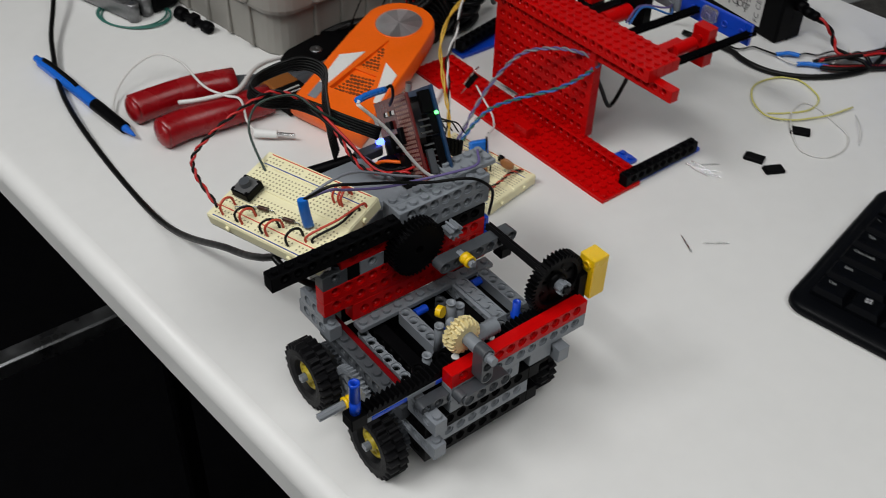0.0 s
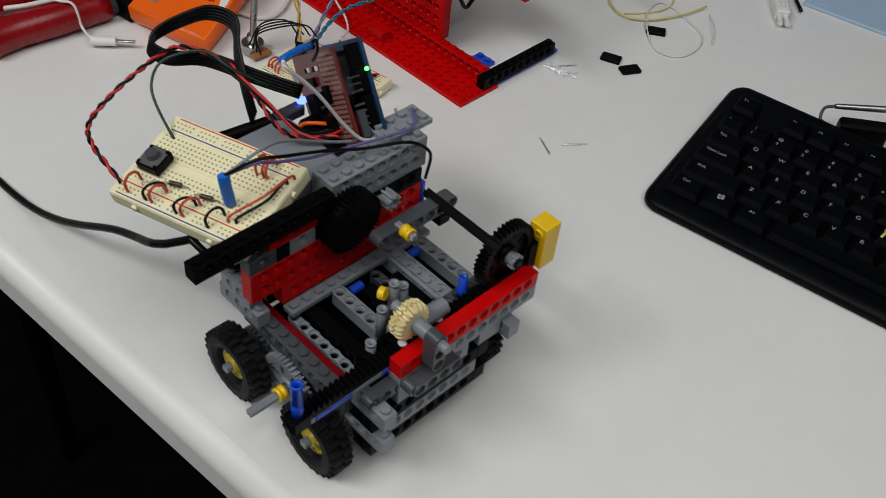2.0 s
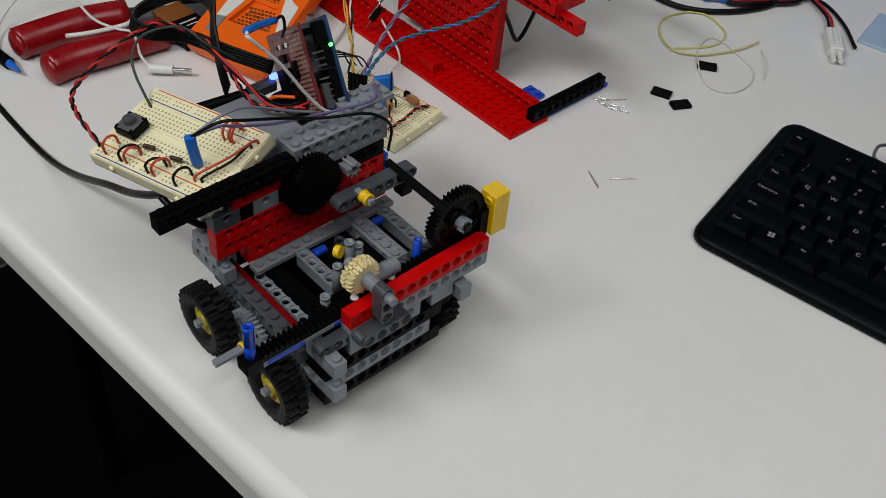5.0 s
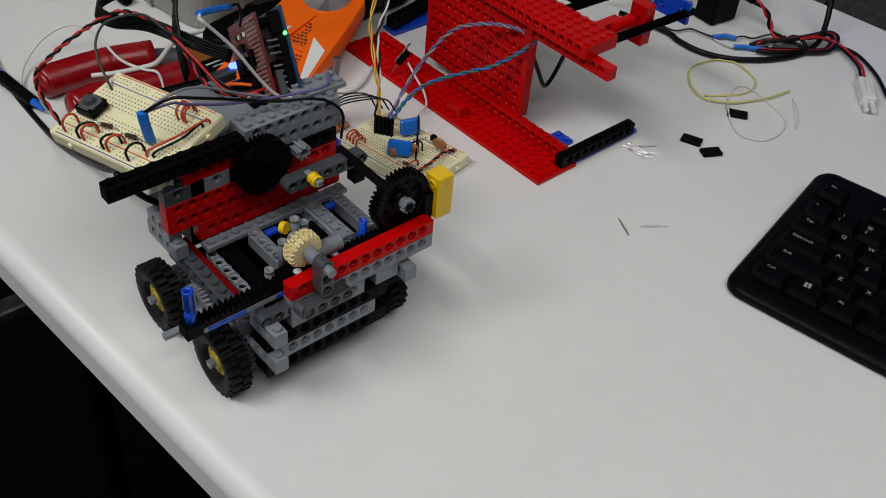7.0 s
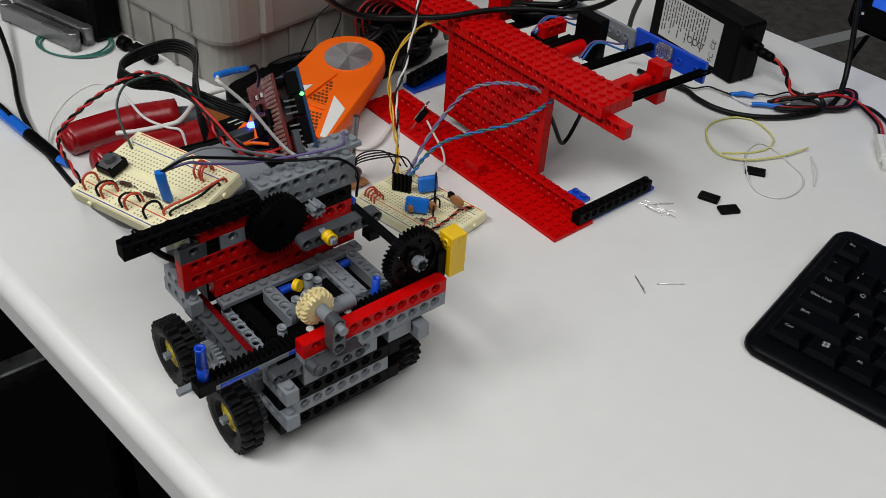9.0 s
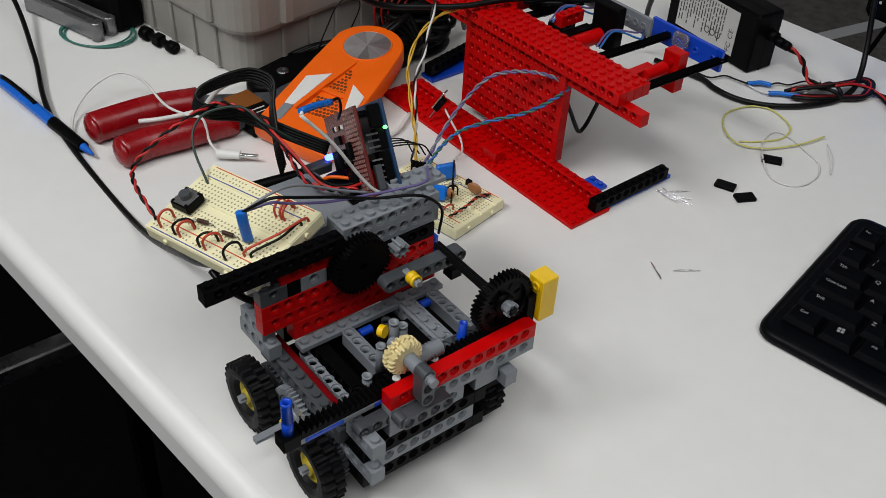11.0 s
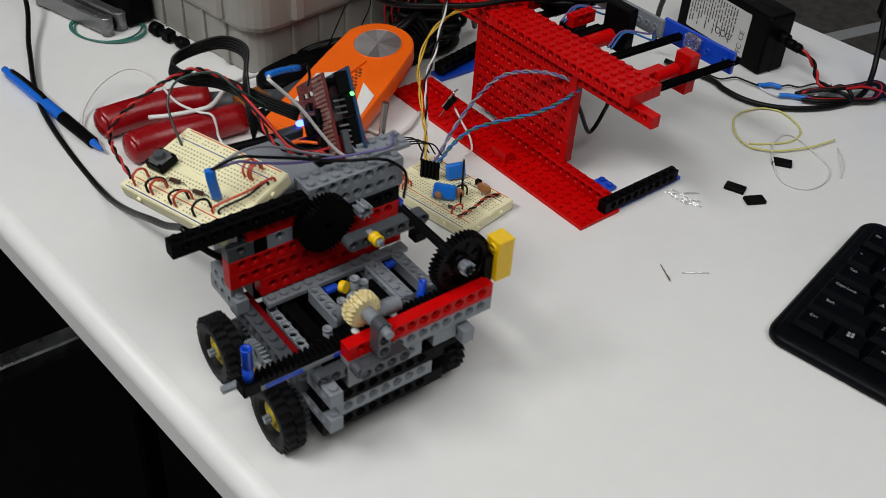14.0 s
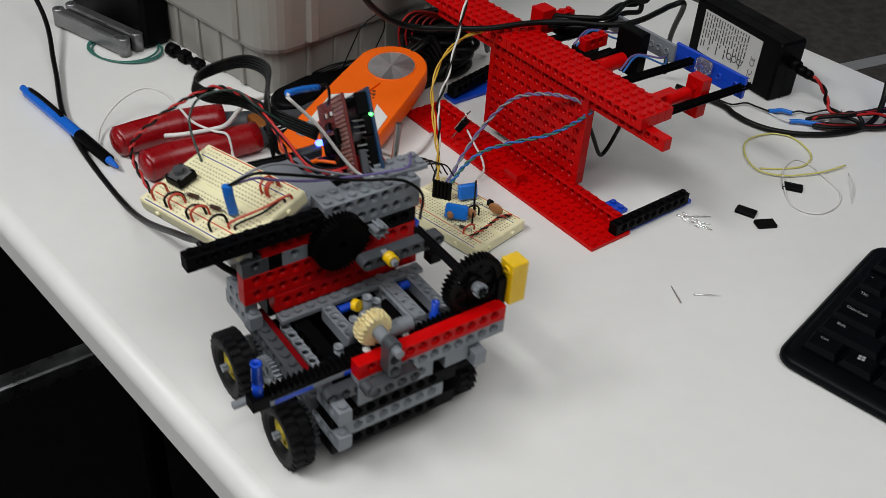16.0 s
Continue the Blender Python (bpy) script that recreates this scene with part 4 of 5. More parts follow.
def keycap(u, row, w, legends=(), dy=0.0):
    key = round(w * 100)
    if key not in _caps:
        bm = bmesh.new()
        hw, hh = w * U / 2 - 0.5, U / 2 - 0.5
        rings = []
        for i, (ix, iy0, iy1, z) in enumerate(((0, 0, 0, -5.5), (0.5, 0.5, 0.4, -3.0), (2.2, 2.8, 1.4, 0.0), (3.0, 3.4, 2.0, 0.25))):
            ring = []
            for sx, sy in ((-1, -1), (1, -1), (1, 1), (-1, 1)):
                ring.append(bm.verts.new((sx * (hw - ix), (-hh + iy0) if sy < 0 else (hh - iy1), z)))
            rings.append(ring)
        for a, b in zip(rings, rings[1:]):
            for k in range(4):
                quad(bm, [a[k], a[(k + 1) % 4], b[(k + 1) % 4], b[k]])
        c = bm.verts.new((0, 0, -0.25))
        for k in range(4):
            quad(bm, [rings[-1][k], rings[-1][(k + 1) % 4], c])
        bmesh.ops.scale(bm, vec=(MM, MM, MM), verts=bm.verts)
        me = bpy.data.meshes.new("key")
        bm.to_mesh(me)
        bm.free()
        me.materials.append(KEYCAP)
        _caps[key] = me
    ob = new("key", _caps[key])
    ob.parent = keyboard
    # the legend of a letter key sits up and left of its centre
    x, y = u * U + 4.2 + (w - 1) * 0, -row * U - 3.2 + dy
    ob.matrix_basis = mm(x, y, y * math.tan(radians(TILT_K)), TILT_K)
    for txt, lx, ly, size in legends:
        cu = bpy.data.curves.new("legend", "FONT")
        cu.body, cu.size, cu.extrude, cu.align_x, cu.align_y = txt, size * 0.86 * MM, 0.00002, "CENTER", "CENTER"
        cu.materials.append(LEGEND)
        t = new("legend", cu)
        t.parent = ob
        t.matrix_basis = mm(lx - (w - 1) * U / 2 if w > 1 else lx, ly, 0.42)
    return ob


def letter(ch):
    return [(ch, -4.2, 3.2, 5.4)]


for i, ch in enumerate("1234567890-="):
    keycap(0.5 + 1.0 + i, -1, 1, [("!@#$%^&*()_+"[i], -3.6, 4.2, 4.4), (ch, -4.4, -1.4, 4.4)] if i < 10 else [(ch, -4.4, -1.4, 4.6)])
keycap(0.5, -1, 1, [("~", -3.6, 3.6, 4.4)])
keycap(14.0, -1, 2)
for i, ch in enumerate("QWERTYUIOP[]"):
    keycap(2.0 + i, 0, 1, letter(ch))
for i, ch in enumerate("ASDFGHJKL;'"):
    keycap(2.25 + i, 1, 1, letter(ch))
for i, ch in enumerate("ZXCVBNM,./"):
    keycap(2.75 + i, 2, 1, letter(ch))
keycap(0.75, 0, 1.5, [("Tab", 0, 3.2, 4.2)])
keycap(0.875, 1, 1.75, [("Caps Lock", 4, 3.2, 4.0)])
keycap(1.125, 2, 2.25, [("Shift", 2, 3.2, 4.0)])
keycap(0.625, 3, 1.25, [("Ctrl", 0, 3.2, 3.8)])
keycap(1.875, 3, 1.25)
keycap(3.125, 3, 1.25, [("Alt", 0, 3.2, 3.8)])
keycap(6.875, 3, 6.25)
for i in range(4):
    keycap(10.625 + 1.25 * i, 3, 1.25)
keycap(14.25, 0, 1.5), keycap(13.625, 1, 2.25), keycap(13.375, 2, 2.75)
keycap(0.5, -2, 1, [("Esc", -2.2, 3.2, 3.6)], 6.0)
for i in range(12):
    keycap(2.5 + i + 0.5 * (i // 4), -2, 1, [("F%d" % (i + 1), -3.2, 3.2, 3.6)], 6.0)
for i in range(3):
    for row in (-1, 0):
        keycap(15.75 + i, row, 1)
    keycap(15.75 + i, 3, 1)
keycap(16.75, 2, 1)
for i in range(4):
    for row in (-1, 0, 1, 2, 3):
        keycap(19.2 + i, row, 1)
# four small squares of the system key's mark
bm = bmesh.new()
for x, y in ((0, 0), (2.4, 0.5), (0.3, -2.4), (2.7, -1.9)):
    box(bm, x, x + 1.9, y, y + 1.9, 0, 0.1, 0.02)
yk = -3 * U
part("key_mark", bm, LEGEND, keyboard, "", mm(1.875 * U + 1.0, yk, yk * math.tan(radians(TILT_K)) + 0.35, TILT_K))
part("key_sticker", box(bmesh.new(), -0.8, 0.8, -5, 5, 0, 0.15, 0.03), GOLD, keyboard, "small yellow sticker", mm(7.35 * U - 2, -1.15 * U, -1.15 * U * math.tan(radians(TILT_K)) + 0.6, TILT_K, 0, -12))
part("wrist_line", box(bmesh.new(), 12, 440, -80.2, -79.6, -0.1, 0.1, 0.02), DGREY, keyboard, "", mm(0, 0, -12.6))

# ---- red brick stand ----
stand = holder("brick_stand", mm(244, 50, 0, 0, 0, 0.6), "tall red building-brick stand with a long arm", "stand")


def plate(name, x0, y0, z, nx, ny, mat, parent, h=3.2, label="", studs=True):
    bm = bmesh.new()
    box(bm, x0, x0 + 8 * nx, y0, y0 + 8 * ny, z, z + h, 0.25)
    if studs:
        for i in range(nx):
            for j in range(ny):
                stud(bm, x0 + 4 + 8 * i, y0 + 4 + 8 * j, z + h, n=10)
    return part(name, bm, mat, parent, label)


plate("base_plate", 0, 0, 0, 5, 29, RED, stand, label="long red studded base plate")
beam("base_beam", 16, RED, stand, 39.5, 8, 3.2, rz=90)
beam("base_block", 2, RED, stand, 14, 92, 3.2, rz=90, holes=False, studs=False)
beam("base_block", 4, RED, stand, 32, 186, 3.2, rz=90, studs=True)
for k in range(8):
    beam("wall_beam", 14, RED, stand, 44, 58, 12.8 + 9.6 * k, rz=90, studs=False)
beam("arm_beam", 16, RED, stand, 46, -14, 80.2, rz=90, studs=False)
beam("arm_beam", 16, RED, stand, 46, 114, 80.2, rz=90, studs=False)
for x in (40, 48.1, 56.2, 64.3):
    beam("arm_beam", 18, RED, stand, x, 4, 90, rz=90, label="red bored beam")
    beam("arm_beam", 20, RED, stand, x, 148.1, 90, rz=90)
beam("arm_drop", 2, RED, stand, 46, 64, 71, rz=90, studs=False)
plate("side_plate", 44, 22, 0, 2, 2, BLUE, stand, 3.2, "blue plate")
plate("side_plate", 40, 3, 0, 9, 1, BLUE, stand, 3.2, "blue plate", False)
beam("side_beam", 10, BLACK, stand, 25, 1, 3.3, label="black bored beam")
for k, (x, y, z) in enumerate(((86, 128, 103), (88, 132, 107), (92, 124, 111))):
    wire("cable", [(x - 10, y + 30, z - 6), (x, y + 4, z), (x + 20, y - 6, z), (x + 50, y - 2 + 3 * k, z + 2), (x + 68, y - 4 + 2 * k, z + 1), (x + 82, y + 8, z + 6)], 2.2, WIREK, stand, "thick black cable over the rods")
part("rod_block", cyl(bmesh.new(), (70, 86, 92), (96, 84, 93), 6.0, 14), RED, stand)
beam("rod_block", 4, BLACK, stand, 70, 96, 84, studs=False)
beam("rod_block", 3, BLACK, stand, 84, 120, 80, studs=True)
beam("rod_block", 4, BLACK, stand, 100, 140, 86, rz=90, studs=True)
# rods and brackets beyond the arm
for y, x1 in ((12, 158), (62, 158), (102, 140), (142, 150)):
    part("rod", axle_mesh((60, y, 91), (x1, y - 2, 88), 3.2), BLACK, stand, "black cross axle")
bm = bmesh.new()
box(bm, 150, 153.2, 8, 78, 79, 96.5, 0.3)
for k in range(0, 8, 2):
    lathe(bm, [(148.6, 2.6), (150.2, 2.6), (150.2, 1.8), (148.6, 1.8)], (0, 16 + 8 * k, 88), "x", 14)
part("end_plate", bm, BLUE, stand, "blue studded end plate")
part("clear_piece", box(bmesh.new(), 143, 149, 38, 52, 86, 97, 1.5), clear, stand, "clear plastic piece")
bm = bmesh.new()
box(bm, 105, 115, 13, 28, 73, 104, 0.4)
for z in (80, 88, 96):
    cyl(bm, (103.4, 20.5, z), (105.2, 20.5, z), 2.4, 12)
part("rod_block", bm, RED, stand, "red brick on the rods")
part("rod_block", cyl(bmesh.new(), (78, 22, 92), (100, 22, 92), 5.0, 14), RED, stand)
beam("rod_block", 3, RED, stand, 66, 22, 87, holes=True, studs=False)
beam("rod_block", 3, RED, stand, 74, 104, 96, rz=0)
beam("rod_block", 2, RED, stand, 90, 150, 96, rz=0)
part("rod_block", box(bmesh.new(), 70, 84, 150, 164, 92, 112), RED, stand)
part("black_case", box(bmesh.new(), 97, 107, 70, 95, 82, 118, 1), BLACK, stand, "flat black case")
bm = bmesh.new()
box(bm, 128, 131, 62, 132, 91, 106, 0.3)
for k in range(8):
    lathe(bm, [(127.2, 2.8), (128.2, 2.8), (128.2, 1.9), (127.2, 1.9)], (0, 69 + 8 * k, 98.5), "x", 14)
part("side_bracket", bm, LGREY, stand, "light grey bored plate")
for y0 in (60, 110):
    wire("wire", [(70, y0, 100), (90, y0 + 5, 106), (110, y0 - 4, 98), (126, y0 + 6, 94)], 0.8, WIREB, stand, "blue wire")
    wire("wire", [(70, y0 + 3, 100), (92, y0 + 10, 104), (112, y0 + 2, 100), (128, y0 + 8, 95)], 0.8, WIREV, stand, "violet wire")
wire("wire", [(50, 74, 78), (52, 70, 60), (63, 71, 40), (78, 75, 18), (86, 76, 18), (90, 73, 32), (84, 64, 52), (82, 60, 84)], 1.7, WIREK, stand, "black wire under the arm")
for k, mt in enumerate((WIREV, WIREGY)):
    rp = [(41, 58, 79), (33, 72, 83), (24, 92, 80), (13, 112, 70), (-2, 121, 52), (-24, 119, 34), (-54, 105, 20)]
    wire("wire", twisted(rp, 0.95, 9, k * math.pi), 0.85, mt, stand, "twisted violet and grey wire", 6, 1)
    rp = [(41, 58, 77), (31, 63, 68), (20, 78, 53), (2, 97, 42), (-21, 104, 38), (-38, 105, 30), (-52, 103, 20)]
    wire("wire", twisted(rp, 0.95, 9, k * math.pi + 1), 0.85, (WIREB, WIREG)[k], stand, "twisted blue and green wire", 6, 1)

# ---- second breadboard, on the desk ----
b2 = breadboard(None, mm(151, 168, 9.2, 0, 0, -79.5), "breadboard", "cream solderless breadboard with capacitors and wires on the desk")
film_cap(b2, 47, 16, 1.5, 30, 17, 11, 4.8, -25)
film_cap(b2, 36, 42, 1.5, 62, 15, 12, 4.8, -15)
for x, y, w, h, a in ((64, 41, 12, 9, 10), (55, 24, 8, 8, 5), (45, 12, 6, 6, 0)):
    bm = bmesh.new()
    bmesh.ops.create_uvsphere(bm, u_segments=16, v_segments=8, radius=1)
    bmesh.ops.scale(bm, vec=(w / 2, 1.8, h / 2), verts=bm.verts)
    for f in bm.faces:
        f.smooth = True
    part("disc_capacitor", bm, BROWN, b2, "brown disc capacitor", mm(x, y, h / 2 + 3, 0, 0, a))
    for s in (-1, 1):
        part("capacitor_lead", cyl(bmesh.new(), (x + s * 2, y, -1), (x + s * 2, y, h / 2), 0.35, 6), STEEL, b2)
for k in range(5):
    part("jumper_plug", box(bmesh.new(), 14 + 2.7 * k, 16.4 + 2.7 * k, 26 + 1.2 * k, 28.4 + 1.2 * k, 0, 15, 0.2), BLACK, b2, "black jumper plug")
for x, mt, y0, y1 in ((6, WIREO, 6, 15), (9, WIREO, 6, 14), (13, WIREO, 5, 13), (17, WIREO, 4, 12), (62, WIREO, 8, 18)):
    jumper(b2, x, y0, x + 1.5, y1, 6, mt, 0.7)
jumper(b2, 52, 30, 36, 50, 20, WIREK, 0.75)
jumper(b2, 50, 22, 54, 34, 10, WIREK, 0.7)
jumper(b2, 50, 34, 58, 22, 11, WIREK, 0.7)
tw2 = [(70, 6, 3), (72, 22, 5), (70, 38, 4), (72, 50, 2)]
for k, mt in enumerate((WIREO, WIREK)):
    part("jumper_wire", tube(bmesh.new(), twisted(tw2, 0.8, 5, k * math.pi), 0.65, 6, 1), mt, b2)
axial(b2, 44, 40, 60, BACKING, 5, 1.2)
axial(b2, 58, 12, 20, DBROWN, 5, 1.2)
part("transistor", box(bmesh.new(), 52, 57, 44, 48, 3, 8, 1), BLACK, b2)
lead_y = [(184, 159, 20), (191, 169, 34), (194, 178, 48), (200, 191, 64), (204, 198, 78), (221, 209, 92), (247, 216, 100), (276, 216, 101)]
for k in (0, 1):
    wire("wire", twisted(lead_y, 0.9, 4, k * math.pi), 0.75, WIREY, None, "yellow lead rising from the breadboard", 6, 1)
lead_w = [(183, 162, 20), (194, 173, 36), (200, 182, 54), (206, 192, 66), (216, 197, 80), (229, 206, 96), (243, 218, 112), (262, 232, 130)]
for k, mt in enumerate((WIREW, WIREK)):
    wire("wire", twisted(lead_w, 0.9, 5, k * math.pi), 0.85, mt, None, "twisted white and black lead rising from the breadboard", 6, 1)
for k in range(4):
    wire("wire", [(188 + 3 * k, 168 - 4 * k, 23), (184 + 2 * k, 176 - 4 * k, 32), (172 - 3 * k, 190 - 3 * k, 26), (160, 190 - 5 * k, 12)], 0.6, WIREK, None, "thin black jumper lead")
# regulator with a white lead
reg = holder("power_transistor", mm(252, 216, 20, 30, 10, 30), "black power transistor hanging on its leads", "transistor")
part("body", box(bmesh.new(), -5, 5, -2.3, 2.3, -5, 5, 0.4), BLACK, reg)
part("tab", box(bmesh.new(), -5, 5, 2.2, 3.6, -5, 12, 0.3), CHROME, reg, "steel tab")
for k in (-1, 0, 1):
    part("lead", cyl(bmesh.new(), (k * 2.5, 0, -14), (k * 2.5, 0, -4), 0.4, 6), STEEL, reg)
wire("wire", [(254, 212, 17), (248, 194, 14), (244, 179, 10), (238, 169, 6), (230, 166, 5)], 0.9, WIREW, None, "thin white lead on the red plate")

# ---- potentiometer ----
pot = holder("potentiometer", mm(168, 196, 0), "small potentiometer with a long steel shaft", "potentiometer")
part("body", cyl(bmesh.new(), (0, 0, 1.5), (0, 0, 9), 8.5, 20), STEEL, pot)
part("shaft", cyl(bmesh.new(), (0, 0, 9), (7, 3, 54), 2.6, 14), STEEL, pot, "long steel shaft")
part("nut", cyl(bmesh.new(), (0, 0, 9), (0.6, 0.6, 15), 4.6, 6), CHROME, pot)
part("wafer", box(bmesh.new(), -8, 8, -13, -6, 2, 4.5, 0.5), BROWN, pot, "brown terminal wafer")

# ---- orange device ----
o_u = Vector((math.cos(radians(29.5)) * math.cos(radians(8)), math.sin(radians(29.5)) * math.cos(radians(8)), math.sin(radians(8))))
o_v = Vector((-math.sin(radians(29.5)), math.cos(radians(29.5)), 0))
o_pose = Matrix((o_u, o_v, o_u.cross(o_v))).transposed().to_4x4()
o_pose.translation = Vector((114, 277, 19.5)) * MM
orange = holder("orange_device", o_pose, "orange plastic gadget with white panels and a steel disc", "gadget")


def slab_outline(bm, pts, z0, z1, b=2.0, lift=None, under=0.0):
    """A plate from an outline, with a bevelled top edge. lift(x, y) raises the top."""
    c = Vector((sum(p[0] for p in pts) / len(pts), sum(p[1] for p in pts) / len(pts), 0))
    top = lift or (lambda x, y: z1)
    r0 = [bm.verts.new((x + (c.x - x) * under, y + (c.y - y) * under, z0)) for x, y in pts]
    r1 = [bm.verts.new((x, y, top(x, y) - b)) for x, y in pts]
    r2 = []
    for x, y in pts:
        d = (c - Vector((x, y, 0))).normalized() * b
        r2.append(bm.verts.new((x + d.x, y + d.y, top(x, y))))
    n = len(pts)
    for a, bb in ((r0, r1), (r1, r2)):
        for k in range(n):
            quad(bm, [a[k], a[(k + 1) % n], bb[(k + 1) % n], bb[k]], True)
    quad(bm, r2)
    quad(bm, r0[::-1])
    return bm


def arc(cx, cy, r, a0, a1, n=10):
    return [(cx + r * math.cos(radians(a0 + (a1 - a0) * k / n)), cy + r * math.sin(radians(a0 + (a1 - a0) * k / n))) for k in range(n + 1)]


# a wedge: it lies on its front edge, its head end raised on the cables behind it.
# local x runs from the front edge to the round head, y across, z out of its face
def o_plate(name, pts, z0, z1, mat, label="", b=0.4):
    return part(name, slab_outline(bmesh.new(), pts, z0, z1, b), mat, orange, label)


HEAD = (124, -38)
o_head = arc(HEAD[0], HEAD[1], 32.5, -84, 70, 22)
# the face is left open over the sunken vent field
notch = [(101, -41), (27, -22), (22, -59)]
bm = bmesh.new()
out = [(-16, -70)] + [(60, -71.5), (100, -71.5)] + o_head + [(100, -4.5), (60, -2.5), (0, 0)]
n = len(out)
cx, cy = 60, -38
rim = [bm.verts.new((x + (cx - x) * 0.03, y + (cy - y) * 0.03, -17.0)) for x, y in out]
mid = [bm.verts.new((x, y, -12.0)) for x, y in out]
edge = [bm.verts.new((x, y, -1.2)) for x, y in out]
top = [bm.verts.new((x + (cx - x) * 0.012, y + (cy - y) * 0.025, 0.0)) for x, y in out]
for a, b in ((rim, mid), (mid, edge), (edge, top)):
    for k in range(n):
        quad(bm, [a[k], a[(k + 1) % n], b[(k + 1) % n], b[k]], True)
quad(bm, rim[::-1])
hole = [bm.verts.new((x, y, 0.0)) for x, y in notch]
deep = [bm.verts.new((x, y, -4.5 if k else -1.5)) for k, (x, y) in enumerate(notch)]
for k in range(3):
    quad(bm, [hole[k], hole[(k + 1) % 3], deep[(k + 1) % 3], deep[k]])
quad(bm, deep)
i_apex = 3 + len(o_head) // 2
quad(bm, [top[0]] + top[1 : i_apex + 1] + [hole[0], hole[2]])
quad(bm, top[i_apex:] + [hole[1], hole[0]])
quad(bm, [top[0], hole[2], hole[1], top[-1]])
bmesh.ops.recalc_face_normals(bm, faces=bm.faces)
part("shell", bm, ORANGE, orange, "orange plastic shell")
part("disc_rim", lathe(bmesh.new(), [(-1, 21.4), (0.5, 21.4), (0.5, 20.3), (-1, 20.3)], (126, -39, 0), "z", 40), ORANGE, orange)
# twelve sectors, each its own tone: the disc's radial sheen as colour
for k in range(12):
    bm = bmesh.new()
    a0 = math.tau * k / 12
    vs = [bm.verts.new((126, -39, 0.75))] + [bm.verts.new((126 + 20.3 * math.cos(a0 + math.tau / 12 * i / 4), -39 + 20.3 * math.sin(a0 + math.tau / 12 * i / 4), 0.3)) for i in range(5)]
    for i in range(1, 5):
        quad(bm, [vs[0], vs[i], vs[i + 1]])
    part("steel_disc", bm, DISC, orange, "brushed steel disc sector with painted sheen")
o_plate("white_panel", [(30, -11.5), (30.5, -19), (79, -29.5), (68, -11)], -1, 0.7, WHITE, "white panel")
o_plate("white_panel", [(72, -52), (60, -67.5), (22, -69), (22, -64)], -1, 0.7, WHITE, "white panel")
o_plate("grey_band", [(29.5, -11.5), (30, -19.5), (10, -18.5), (11, -11)], -1, 0.9, LGREY, "grey clip")
o_plate("grey_seam", [(1.5, -2), (0.5, -6), (-13.5, -66), (-13, -62)], -1, 0.3, BACKING, "grey seam line")
o_plate("cross_bar", [(58, -29.5), (62, -31), (60, -50.5), (55, -51)], -4.4, -1.2, ORANGE)
random.seed(5)
# vent holes as shallow discs, the shade in them given by colour
bm = bmesh.new()
for i in range(19):
    for j in range(12):
        x, y = 27 + 3.9 * i, -57 + 3.3 * j + (1.6 if i % 2 else 0)
        k = (101 - x) / 76
        if abs(y + 41 - 0.4 * (1 - k)) < 18.0 * k - 1.2 and not 54 < x < 62 and x > 28:
            zz = -1.5 - 3.0 * k + 0.25
            cyl(bm, (x, y, zz - 0.5), (x, y, zz), random.uniform(1.25, 1.8), 7)
part("vent_grille", bm, ORSHADE, orange, "grille of round vent holes drawn as dark discs")

# ---- pliers ----
pliers = holder("pliers", mm(0, 0, 0), "pliers with red dipped handles lying on the desk", "pliers")
for nm, pts in (("handle", [(12, 347, 12), (34, 347, 12.5), (64, 345, 13), (98, 338, 12)]), ("handle", [(16, 303, 12), (38, 304, 12.5), (64, 301, 13), (108, 299, 12)])):
    bm = tube(bmesh.new(), pts, 12.5, 14, 5, 0.85)
    part(nm, bm, HANDLE, pliers, "glossy red dipped handle")
    p0 = Vector(pts[0])
    bm = bmesh.new()
    bmesh.ops.create_uvsphere(bm, u_segments=16, v_segments=10, radius=12.4)
    bmesh.ops.scale(bm, vec=(0.4, 1, 0.86), verts=bm.verts)
    for f in bm.faces:
        f.smooth = True
    part("handle_end", bm, HANDLE, pliers, "", mm(*p0))
part("jaw", tube(bmesh.new(), [(96, 338, 10), (126, 324, 9), (150, 314, 8), (170, 310, 7), (196, 318, 6)], 8, 10, 4, 0.7), DGREY, pliers, "dark steel jaw")
part("jaw", tube(bmesh.new(), [(106, 299, 10), (124, 302, 9), (150, 310, 8), (172, 318, 7), (198, 322, 6)], 8, 10, 4, 0.7), DGREY, pliers, "dark steel jaw")

# ---- pen ----
pen = holder("pen", mm(0, 0, 0), "blue ballpoint pen with a dark rubber grip", "pen")
P0, P1 = Vector((0.5, 322, 5.4)), Vector((-18, 478, 6))
def along(k):
    return P0 + (P1 - P0) * k
part("barrel", cyl(bmesh.new(), along(0.37), along(0.94), 5.0, 14, 4.8), PENBLUE, pen, "translucent blue barrel")
part("grip", cyl(bmesh.new(), along(0.09), along(0.38), 4.6, 14, 5.2), BLACK, pen, "dark rubber grip")
part("tip", cyl(bmesh.new(), along(0.0), along(0.1), 0.9, 12, 3.6), PENBLUE, pen, "blue tip")
part("button", cyl(bmesh.new(), along(0.94), along(1.0), 3.0, 12), PENBLUE, pen)
up = Vector((0, 0, 5.5))
part("clip", tube(bmesh.new(), [along(0.9) + up, along(0.8) + up * 1.25, along(0.62) + up * 1.2, along(0.55) + up], 1.8, 8, 4), BLACK, pen, "dark clip")

